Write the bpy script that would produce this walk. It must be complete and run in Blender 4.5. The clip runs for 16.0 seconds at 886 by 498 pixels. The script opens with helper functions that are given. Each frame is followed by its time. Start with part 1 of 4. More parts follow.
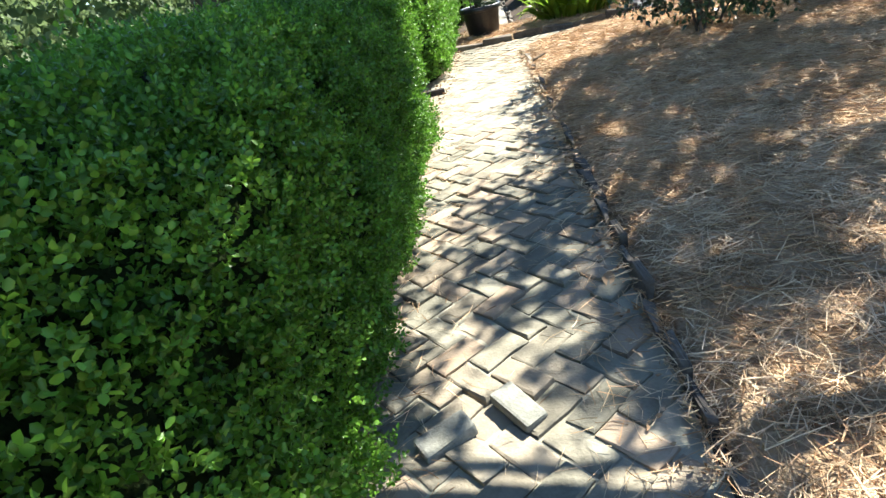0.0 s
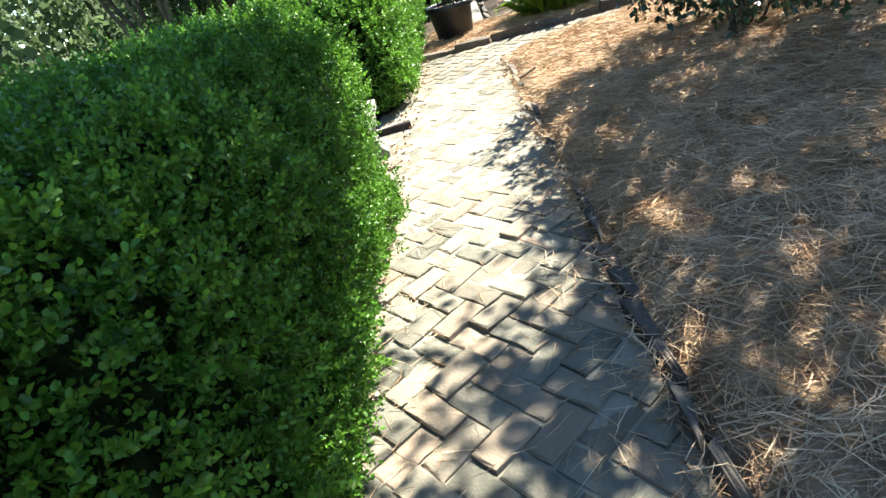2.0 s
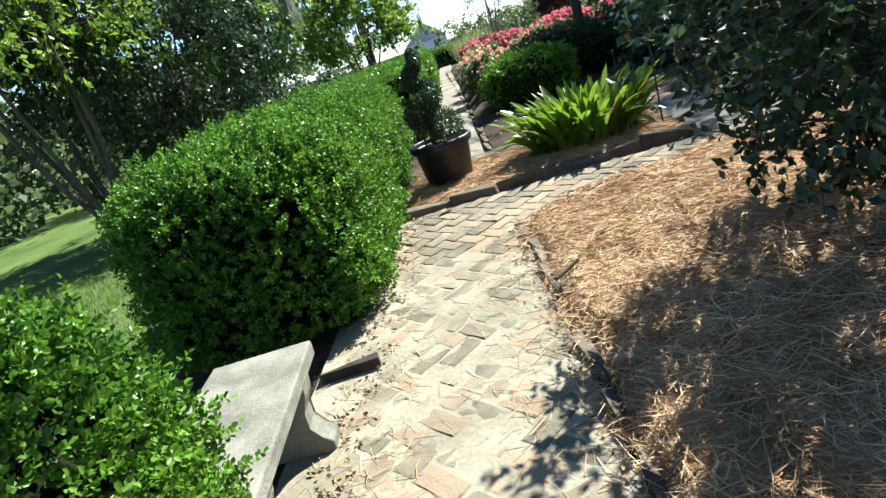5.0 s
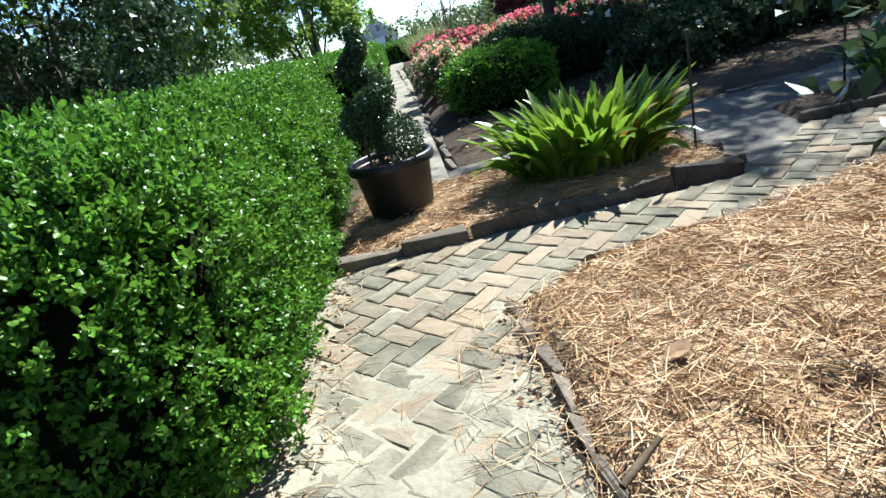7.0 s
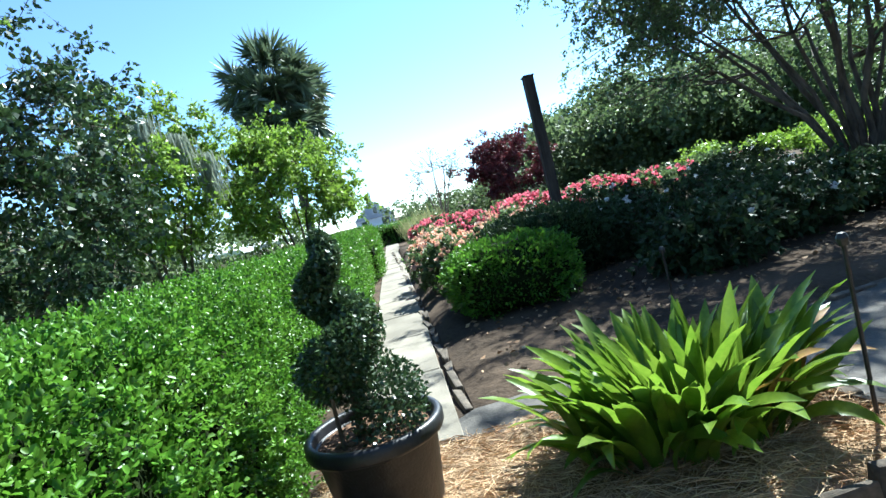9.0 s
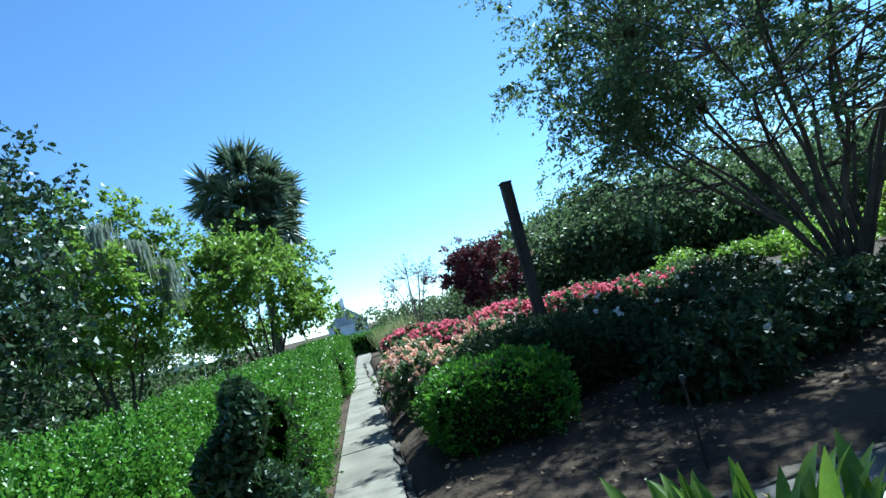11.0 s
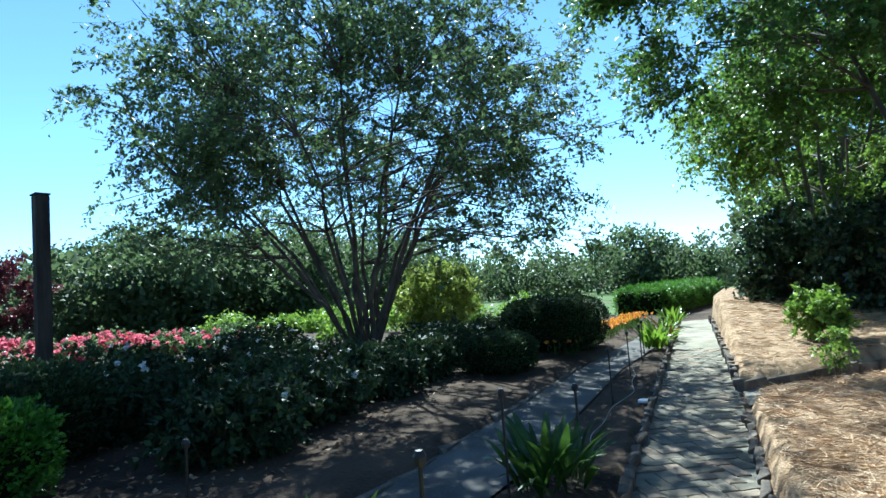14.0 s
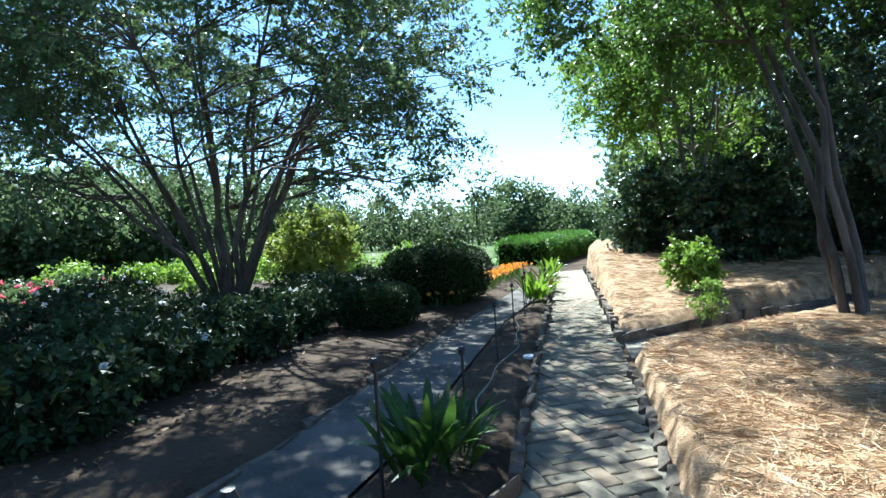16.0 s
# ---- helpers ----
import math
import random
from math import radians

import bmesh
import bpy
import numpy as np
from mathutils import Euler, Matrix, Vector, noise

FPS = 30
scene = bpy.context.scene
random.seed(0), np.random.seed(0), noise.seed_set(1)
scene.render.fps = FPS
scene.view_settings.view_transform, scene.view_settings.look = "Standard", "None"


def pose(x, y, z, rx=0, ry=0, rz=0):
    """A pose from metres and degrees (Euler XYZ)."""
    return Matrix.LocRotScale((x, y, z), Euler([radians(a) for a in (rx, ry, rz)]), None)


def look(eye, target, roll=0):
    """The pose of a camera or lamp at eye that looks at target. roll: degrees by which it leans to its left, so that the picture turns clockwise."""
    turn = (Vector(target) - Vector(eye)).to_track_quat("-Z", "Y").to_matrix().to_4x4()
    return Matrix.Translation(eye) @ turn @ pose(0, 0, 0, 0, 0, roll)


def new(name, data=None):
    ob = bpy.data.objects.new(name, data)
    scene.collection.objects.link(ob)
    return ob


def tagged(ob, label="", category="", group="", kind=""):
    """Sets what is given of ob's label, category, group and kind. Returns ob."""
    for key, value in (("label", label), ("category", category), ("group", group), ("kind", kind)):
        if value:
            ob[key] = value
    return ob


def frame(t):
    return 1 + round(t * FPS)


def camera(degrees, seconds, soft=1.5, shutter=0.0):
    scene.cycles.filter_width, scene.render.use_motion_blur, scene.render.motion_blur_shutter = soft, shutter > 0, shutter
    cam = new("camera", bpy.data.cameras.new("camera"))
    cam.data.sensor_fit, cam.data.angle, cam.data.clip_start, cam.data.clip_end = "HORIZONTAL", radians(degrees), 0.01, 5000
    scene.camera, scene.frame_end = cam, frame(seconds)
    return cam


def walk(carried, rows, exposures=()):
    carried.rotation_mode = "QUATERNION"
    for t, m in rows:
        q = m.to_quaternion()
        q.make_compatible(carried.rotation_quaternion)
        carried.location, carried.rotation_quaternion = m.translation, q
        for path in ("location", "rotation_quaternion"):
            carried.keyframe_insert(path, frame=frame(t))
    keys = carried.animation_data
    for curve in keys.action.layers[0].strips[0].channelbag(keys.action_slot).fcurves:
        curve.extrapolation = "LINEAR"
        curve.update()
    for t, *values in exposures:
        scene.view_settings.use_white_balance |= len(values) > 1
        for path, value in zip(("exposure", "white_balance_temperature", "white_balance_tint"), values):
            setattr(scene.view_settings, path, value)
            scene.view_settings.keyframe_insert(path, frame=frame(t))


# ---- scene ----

# ======== camera and walk ========
cam = camera(75.5, 16.0, soft=1.5)
# seconds, eye, yaw to the left, pitch up, lean to the right
PATH = [
    (0.0, 0.594, 1.062, 1.435, 8.72, -26.41, 14.04),
    (0.5, 0.622, 1.429, 1.465, 12.15, -30.06, 18.06),
    (1.0, 0.542, 1.851, 1.534, 9.51, -27.58, 17.87),
    (1.5, 0.541, 2.127, 1.469, 8.29, -28.98, 16.11),
    (2.0, 0.654, 2.568, 1.511, 7.77, -28.38, 17.65),
    (2.5, 0.651, 2.881, 1.501, 8.04, -27.23, 18.32),
    (3.0, 0.615, 3.245, 1.595, 5.82, -22.57, 21.52),
    (3.5, 0.707, 3.673, 1.557, 6.74, -21.87, 18.70),
    (4.0, 0.838, 4.016, 1.561, 6.31, -18.42, 19.86),
    (6.5, 0.670, 5.950, 1.459, 0.84, -20.71, 14.34),
    (7.0, 0.750, 6.349, 1.425, -0.74, -20.79, 14.71),
    (7.5, 0.843, 6.742, 1.415, -0.15, -16.49, 13.89),
    (8.0, 0.770, 7.225, 1.439, -5.39, -18.51, 14.36),
    (8.5, 0.757, 7.557, 1.444, -7.31, -18.10, 13.31),
    (9.0, 0.849, 7.901, 1.534, -5.61, -4.34, 14.25),
    (11.5, 0.950, 8.640, 1.634, -13.39, 5.80, 13.09),
    (12.0, 0.900, 8.600, 1.645, -17.88, 6.64, 11.14),
    (12.5, 0.880, 8.580, 1.645, -25.39, 6.16, 10.45),
    (13.0, 0.900, 8.580, 1.632, -34.30, 5.95, 9.02),
    (13.5, 0.970, 8.600, 1.602, -44.32, 4.71, 5.92),
    (14.0, 1.100, 8.660, 1.570, -52.73, 4.19, 4.42),
    (14.5, 1.250, 8.740, 1.545, -60.17, 3.94, 4.74),
    (15.0, 1.400, 8.830, 1.530, -67.44, 4.20, 3.78),
    (15.5, 1.580, 8.930, 1.527, -67.49, -1.40, 2.99),
    (16.0, 1.750, 9.020, 1.545, -63.97, -1.63, 3.69),
]

EXPOSURES = [(0.0, 2.55, 6150, 6), (2.5, 2.5, 6150, 6), (4.2, 2.0, 6150, 4), (6.5, 1.72, 5750, 4), (8.5, 1.88, 5600, 3), (9.2, 2.1, 5450, -1), (11.5, 1.36, 4950, -6), (12.5, 1.36, 4950, -6), (14.5, 1.85, 5200, -2), (16.0, 2.08, 5350, 1)]
walk(cam, [(t, pose(x, y, z, 90 + pitch, 0, yaw) @ pose(0, 0, 0, 0, 0, -lean)) for t, x, y, z, yaw, pitch, lean in PATH], EXPOSURES)

# ======== world and sun ========
SUN_EL, SUN_AZ = 47.5, 45.0     # degrees above the horizon, degrees from +y towards +x
world = bpy.data.worlds.new("world")
scene.world = world
world.use_nodes = True
wn = world.node_tree.nodes
sky = wn.new("ShaderNodeTexSky")
sky.sky_type = "NISHITA"
sky.sun_disc = False
sky.sun_elevation, sky.sun_rotation = radians(SUN_EL), radians(SUN_AZ)
sky.altitude = 2500.0
sky.air_density, sky.dust_density, sky.ozone_density = 1.0, 0.02, 2.2
world.node_tree.links.new(sky.outputs[0], wn["Background"].inputs[0])
wn["Background"].inputs[1].default_value = 0.082
sun = new("sun", bpy.data.lights.new("sun", "SUN"))
sun.data.energy, sun.data.angle, sun.data.color = 5.0, radians(0.53), (1.0, 0.95, 0.86)
sa, ca = math.sin(radians(SUN_AZ)), math.cos(radians(SUN_AZ))
sun.matrix_world = look((sa * 60, ca * 60, 60 * math.tan(radians(SUN_EL))), (0, 0, 0))

# ======== materials ========
def mat(name, c1, c2, scale=8.0, rough=0.7, bump=0.3, fine=60.0, metal=0.0, spec=0.4, rnd=0.0, c3=None, translucent=0.0, stretch=(1, 1, 1), objectwise=False, bscale=0.02):
    """A surface of two colours mixed at two scales, with relief; rnd shifts the value piece by piece."""
    m = bpy.data.materials.new(name)
    m.use_nodes = True
    n, l = m.node_tree.nodes, m.node_tree.links
    p = n["Principled BSDF"]
    tc = n.new("ShaderNodeTexCoord")
    geo = n.new("ShaderNodeNewGeometry")
    mp = n.new("ShaderNodeMapping")
    mp.inputs["Scale"].default_value = stretch
    l.new(geo.outputs["Position"] if not objectwise else tc.outputs["Object"], mp.inputs[0])
    a = n.new("ShaderNodeTexNoise")
    a.inputs["Scale"].default_value, a.inputs["Detail"].default_value = scale, 5.0
    b = n.new("ShaderNodeTexNoise")
    b.inputs["Scale"].default_value, b.inputs["Detail"].default_value = fine, 3.0
    l.new(mp.outputs[0], a.inputs[0])
    l.new(mp.outputs[0], b.inputs[0])
    mx = n.new("ShaderNodeMix")
    mx.data_type = "RGBA"
    mx.inputs[6].default_value, mx.inputs[7].default_value = (*c1, 1), (*c2, 1)
    ramp = n.new("ShaderNodeMapRange")
    ramp.inputs[1].default_value, ramp.inputs[2].default_value = 0.36, 0.64
    add = n.new("ShaderNodeMath")
    add.operation = "MULTIPLY_ADD"
    add.inputs[1].default_value, add.inputs[2].default_value = 0.35, -0.17
    l.new(b.outputs[0], add.inputs[0])
    s = n.new("ShaderNodeMath")
    l.new(a.outputs[0], s.inputs[0])
    l.new(add.outputs[0], s.inputs[1])
    l.new(s.outputs[0], ramp.inputs[0])
    l.new(ramp.outputs[0], mx.inputs[0])
    col = mx.outputs[2]
    if rnd or c3:
        oi = n.new("ShaderNodeObjectInfo")
        r = n.new("ShaderNodeMath")
        l.new(oi.outputs["Random"], r.inputs[0])
        l.new(geo.outputs["Random Per Island"], r.inputs[1])
        fr = n.new("ShaderNodeMath")
        fr.operation = "FRACT"
        l.new(r.outputs[0], fr.inputs[0])
        if c3:
            m3 = n.new("ShaderNodeMix")
            m3.data_type = "RGBA"
            m3.inputs[7].default_value = (*c3, 1)
            pw = n.new("ShaderNodeMath")
            pw.operation = "POWER"
            pw.inputs[1].default_value = 2.5
            l.new(fr.outputs[0], pw.inputs[0])
            l.new(pw.outputs[0], m3.inputs[0])
            l.new(col, m3.inputs[6])
            col = m3.outputs[2]
        hs = n.new("ShaderNodeHueSaturation")
        mr = n.new("ShaderNodeMapRange")
        mr.inputs[3].default_value, mr.inputs[4].default_value = 1 - rnd, 1 + rnd
        f2 = n.new("ShaderNodeMath")
        f2.operation = "MULTIPLY"
        f2.inputs[1].default_value = 7.31
        f3 = n.new("ShaderNodeMath")
        f3.operation = "FRACT"
        l.new(fr.outputs[0], f2.inputs[0])
        l.new(f2.outputs[0], f3.inputs[0])
        l.new(f3.outputs[0], mr.inputs[0])
        l.new(mr.outputs[0], hs.inputs["Value"])
        l.new(col, hs.inputs["Color"])
        col = hs.outputs[0]
    l.new(col, p.inputs["Base Color"])
    p.inputs["Roughness"].default_value, p.inputs["Metallic"].default_value = rough, metal
    p.inputs["Specular IOR Level"].default_value = spec
    if bump:
        bp = n.new("ShaderNodeBump")
        bp.inputs["Strength"].default_value, bp.inputs["Distance"].default_value = bump, bscale
        l.new(s.outputs[0], bp.inputs["Height"])
        l.new(bp.outputs[0], p.inputs["Normal"])
    if translucent:
        tr = n.new("ShaderNodeBsdfTranslucent")
        l.new(col, tr.inputs[0])
        ms = n.new("ShaderNodeMixShader")
        ms.inputs[0].default_value = translucent
        l.new(p.outputs[0], ms.inputs[1])
        l.new(tr.outputs[0], ms.inputs[2])
        l.new(ms.outputs[0], n["Material Output"].inputs[0])
    return m


M_BRICK = mat("old_brick", (0.122, 0.112, 0.082), (0.19, 0.172, 0.126), 9, 0.92, 0.7, 90, rnd=0.2, c3=(0.27, 0.20, 0.135), spec=0.2, bscale=0.012)
M_JOINT = mat("sandy_joint", (0.19, 0.172, 0.127), (0.295, 0.268, 0.2), 3, 0.95, 0.7, 40, spec=0.1)
M_CONC = mat("worn_concrete", (0.155, 0.138, 0.108), (0.245, 0.218, 0.172), 2, 0.9, 0.4, 70, rnd=0.08, spec=0.2)
# concrete darkened evenly: the cross path's shade is put into its colour
M_CONCD = mat("shade_toned_concrete", (0.07, 0.064, 0.056), (0.14, 0.128, 0.112), 1.5, 0.92, 0.5, 60, spec=0.2)
M_LEAFY = mat("green_leaf", (0.075, 0.145, 0.02), (0.12, 0.20, 0.035), 1.5, 0.4, 0.0, 20, rnd=0.35, translucent=0.48, spec=0.35)
M_KERB = mat("edging_stone", (0.06, 0.05, 0.04), (0.145, 0.118, 0.09), 5, 0.92, 0.7, 50, rnd=0.2, spec=0.2)
M_EARTH = mat("dark_earth", (0.035, 0.025, 0.017), (0.085, 0.06, 0.04), 1.2, 0.95, 0.9, 25, spec=0.1, bscale=0.05)
M_MULCH = mat("mulch_bed", (0.18, 0.115, 0.062), (0.36, 0.25, 0.15), 6, 0.95, 1.0, 70, spec=0.1, bscale=0.04)
M_STRAW = mat("pine_straw", (0.42, 0.28, 0.145), (0.62, 0.46, 0.28), 3, 0.7, 0.0, 30, rnd=0.35, c3=(0.32, 0.16, 0.07), spec=0.25)
M_GRASS = mat("grass", (0.06, 0.11, 0.02), (0.10, 0.16, 0.035), 2, 0.7, 0.0, 30, rnd=0.3, translucent=0.3, spec=0.25)
M_PALEGRASS = mat("pale_grass", (0.20, 0.22, 0.09), (0.33, 0.33, 0.15), 2, 0.7, 0.0, 30, rnd=0.3, translucent=0.35, spec=0.2)
M_LAWN = mat("lawn", (0.05, 0.085, 0.02), (0.09, 0.13, 0.035), 0.7, 0.9, 0.8, 40, spec=0.1)
M_BOX = mat("boxwood_leaf", (0.058, 0.145, 0.013), (0.118, 0.24, 0.024), 4, 0.38, 0.0, 40, rnd=0.45, translucent=0.36, spec=0.3)
# near-black: the shade inside hedges and clipped shrubs is put into this colour
M_BOX_IN = mat("hedge_inner_shade", (0.006, 0.010, 0.003), (0.014, 0.022, 0.006), 15, 0.95, 0.6, 60, spec=0.05, bscale=0.05)
M_TWIG = mat("twig", (0.06, 0.045, 0.03), (0.12, 0.09, 0.06), 10, 0.9, 0.4, 60, spec=0.1)
M_BARK = mat("smooth_bark", (0.13, 0.10, 0.075), (0.24, 0.19, 0.15), 4, 0.85, 0.4, 30, spec=0.2, stretch=(1, 1, 0.25))
M_BARKD = mat("dark_bark", (0.055, 0.043, 0.033), (0.12, 0.095, 0.075), 6, 0.9, 0.7, 30, spec=0.15, stretch=(1, 1, 0.25))
M_LILY = mat("strap_leaf", (0.10, 0.18, 0.014), (0.17, 0.26, 0.026), 5, 0.33, 0.15, 40, rnd=0.32, translucent=0.47, spec=0.5)
M_LILYY = mat("yellowed_leaf", (0.40, 0.26, 0.05), (0.30, 0.16, 0.05), 9, 0.6, 0.1, 40, rnd=0.2, translucent=0.2)
M_POT = mat("black_plastic", (0.012, 0.012, 0.013), (0.02, 0.02, 0.022), 20, 0.45, 0.15, 80, spec=0.35)
M_SOIL = mat("potting_bark", (0.07, 0.04, 0.025), (0.20, 0.12, 0.075), 30, 0.95, 1.0, 90, spec=0.1, bscale=0.03)
M_STONE = mat("cast_stone", (0.13, 0.126, 0.102), (0.225, 0.217, 0.18), 7, 0.9, 0.5, 80, spec=0.2)
M_TIMBER = mat("dark_timber", (0.025, 0.02, 0.017), (0.055, 0.045, 0.038), 5, 0.85, 0.5, 40, spec=0.2, stretch=(1, 1, 0.15))
M_BLACK = mat("black_metal", (0.012, 0.012, 0.012), (0.02, 0.02, 0.02), 20, 0.45, 0.0, 60)
M_HOSE = mat("pale_hose", (0.16, 0.15, 0.12), (0.22, 0.205, 0.165), 20, 0.5, 0.0, 60)
M_TREE = mat("myrtle_leaf", (0.075, 0.115, 0.04), (0.115, 0.165, 0.06), 1.5, 0.42, 0.0, 20, rnd=0.35, translucent=0.5, spec=0.35)
M_BRIGHT = mat("young_leaf", (0.15, 0.24, 0.025), (0.22, 0.33, 0.045), 1.5, 0.45, 0.0, 20, rnd=0.3, translucent=0.42, spec=0.35)
M_HOLLY = mat("holly_leaf", (0.026, 0.05, 0.02), (0.05, 0.085, 0.03), 1.5, 0.34, 0.0, 20, rnd=0.35, translucent=0.22, spec=0.45)
# leaf green lightened so that distance haze sits in the colour
M_FAR = mat("hazed_far_leaf", (0.07, 0.10, 0.04), (0.115, 0.155, 0.062), 0.25, 0.6, 0.0, 20, rnd=0.3, translucent=0.48, spec=0.3)
M_PURPLE = mat("purple_leaf", (0.07, 0.018, 0.022), (0.14, 0.03, 0.035), 2, 0.5, 0.0, 20, rnd=0.35, translucent=0.3, spec=0.3)
M_YELLOW = mat("golden_leaf", (0.25, 0.31, 0.05), (0.34, 0.40, 0.08), 2, 0.5, 0.0, 20, rnd=0.25, translucent=0.48, spec=0.3)
M_RED = mat("red_petal", (0.52, 0.08, 0.12), (0.68, 0.20, 0.25), 3, 0.6, 0.0, 20, rnd=0.25, translucent=0.5)
M_PINK = mat("pink_petal", (0.75, 0.38, 0.26), (0.80, 0.55, 0.40), 3, 0.6, 0.0, 20, rnd=0.2, translucent=0.35)
M_WHITE = mat("white_petal", (0.6, 0.6, 0.56), (0.7, 0.68, 0.64), 3, 0.6, 0.0, 20, rnd=0.1, translucent=0.3)
M_ORANGE = mat("orange_petal", (0.80, 0.38, 0.04), (0.85, 0.55, 0.07), 3, 0.6, 0.0, 20, rnd=0.2, c3=(0.8, 0.12, 0.05), translucent=0.3)
M_MOSS = mat("grey_moss", (0.22, 0.25, 0.19), (0.32, 0.35, 0.27), 4, 0.9, 0.0, 30, rnd=0.2, translucent=0.3, spec=0.1)
M_ROOF = mat("grey_roof", (0.30, 0.32, 0.36), (0.40, 0.42, 0.46), 1, 0.6, 0.2, 10)
M_WALL = mat("white_paint", (0.70, 0.70, 0.68), (0.80, 0.80, 0.78), 1, 0.7, 0.1, 10)
M_GLASS = mat("dark_pane", (0.02, 0.025, 0.03), (0.03, 0.035, 0.04), 2, 0.1, 0.0, 10, spec=0.8)
# darker copy of the strap leaf, shade put into its colour
M_LILYD = mat("shaded_strap_leaf", (0.03, 0.062, 0.01), (0.058, 0.105, 0.016), 5, 0.4, 0.15, 40, rnd=0.25, translucent=0.35, spec=0.4)
M_PALM = mat("palm_leaf", (0.075, 0.105, 0.055), (0.12, 0.155, 0.085), 2, 0.38, 0.0, 20, rnd=0.3, translucent=0.3, spec=0.5)
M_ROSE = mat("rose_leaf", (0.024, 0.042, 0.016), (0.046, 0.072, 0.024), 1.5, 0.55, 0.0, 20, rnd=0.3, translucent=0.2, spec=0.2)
M_DEAD = mat("dry_leaf", (0.34, 0.24, 0.14), (0.24, 0.13, 0.06), 9, 0.8, 0.2, 40, rnd=0.3)

# ======== helpers ========
rng = np.random.default_rng(7)


def gz(x, y):
    """Height of the ground, which climbs a little along the walk."""
    return 0.02 * np.clip(y, -5.0, 10.0)


def link(name, me, material, parent=None, label=""):
    me.materials.clear()
    me.materials.append(material)
    ob = new(name, me)
    if parent is not None:
        ob.parent = parent
    if label:
        ob["label"] = label
    return ob


def raw(verts, faces, smooth=False, name="mesh"):
    """A mesh from an array of places and an array of faces that all have as many corners."""
    verts, faces = np.asarray(verts, np.float32), np.asarray(faces, np.int32)
    me = bpy.data.meshes.new(name)
    k = faces.shape[1]
    me.vertices.add(len(verts))
    me.vertices.foreach_set("co", verts.ravel())
    me.loops.add(faces.size)
    me.loops.foreach_set("vertex_index", faces.ravel())
    me.polygons.add(len(faces))
    me.polygons.foreach_set("loop_start", np.arange(0, faces.size, k, dtype=np.int32))
    me.polygons.foreach_set("loop_total", np.full(len(faces), k, np.int32))
    if smooth:
        me.polygons.foreach_set("use_smooth", np.ones(len(faces), bool))
    me.update(calc_edges=True)
    return me


def part(name, bm, material, parent=None, label="", smooth=False):
    me = bpy.data.meshes.new(name)
    bm.to_mesh(me)
    bm.free()
    if smooth:
        me.polygons.foreach_set("use_smooth", np.ones(len(me.polygons), bool))
    return link(name, me, material, parent, label)


def empty(name, x, y, z, label, category, group="", kind="", rz=0.0):
    ob = new(name)
    ob.matrix_world = pose(x, y, z, 0, 0, rz)
    return tagged(ob, label, category, group, kind)


def unit(v):
    return v / (np.linalg.norm(v, axis=-1, keepdims=True) + 1e-9)


def rand_dirs(n):
    return unit(rng.normal(size=(n, 3)))


def leaves(centres, dirs, length, width, fold=0.25):
    """Pointed leaves of two halves folded along the rib: one mesh of many small blades."""
    n = len(centres)
    d = unit(dirs)
    side = unit(np.cross(d, rand_dirs(n)))
    up = np.cross(side, d)
    ln = (np.asarray(length) * rng.uniform(0.7, 1.25, n))[:, None]
    wd = (np.asarray(width) * rng.uniform(0.75, 1.2, n))[:, None] * 0.5
    base, tip = centres - d * ln * 0.5, centres + d * ln * 0.5
    mid = centres - d * ln * 0.05
    v = np.stack([base, mid + side * wd + up * wd * fold * 2, tip, mid - side * wd + up * wd * fold * 2], 1).reshape(-1, 3)
    f = np.arange(4 * n).reshape(n, 4)
    return v, f


def oval_leaves(centres, dirs, length, width, fold=0.2):
    """Blunt oval leaves, two quads folded along the rib."""
    n = len(centres)
    d = unit(dirs)
    side = unit(np.cross(d, rand_dirs(n)))
    up = np.cross(side, d)
    ln = (np.asarray(length) * rng.uniform(0.7, 1.25, n))[:, None]
    wd = (np.asarray(width) * rng.uniform(0.8, 1.2, n))[:, None] * 0.5
    base, tip = centres - d * ln * 0.5, centres + d * ln * 0.5 - up * ln * 0.12
    rows = [base]
    for s in (1, -1):
        lift = up * wd * fold * 2
        rows += [centres - d * ln * 0.22 + s * side * wd * 0.9 + lift, centres + d * ln * 0.25 + s * side * wd + lift * 0.8]
    rows.append(tip)
    v = np.stack(rows, 1).reshape(-1, 3)
    b = np.arange(n)[:, None] * 6
    f = np.concatenate([b + [0, 1, 2, 5], b + [0, 5, 4, 3]], 1).reshape(-1, 4)
    return v, f


def blades(roots, dirs, length, width, droop=0.3):
    """Thin curved strips of two segments: straw, grass."""
    n = len(roots)
    d = unit(dirs)
    side = unit(np.cross(d, rand_dirs(n))) * (np.asarray(width) * 0.5 * np.ones(n))[:, None]
    ln = (np.asarray(length) * rng.uniform(0.6, 1.2, n))[:, None]
    bend = unit(rng.normal(size=(n, 3)) * (1, 1, 0.3)) * ln * droop
    p0, p1, p2 = roots, roots + d * ln * 0.5 + bend * 0.25, roots + d * ln + bend * 0.6 * rng.uniform(-1, 1, (n, 1))
    v = np.stack([p0 - side, p0 + side, p1 - side, p1 + side, p2 - side * 0.4, p2 + side * 0.4], 1).reshape(-1, 3)
    b = np.arange(n)[:, None] * 6
    f = np.concatenate([b + [0, 1, 3, 2], b + [2, 3, 5, 4]], 1).reshape(-1, 4)
    return v, f


def merge(*sets):
    vs, fs, o = [], [], 0
    for v, f in sets:
        vs.append(v)
        fs.append(f + o)
        o += len(v)
    return np.concatenate(vs), np.concatenate(fs)


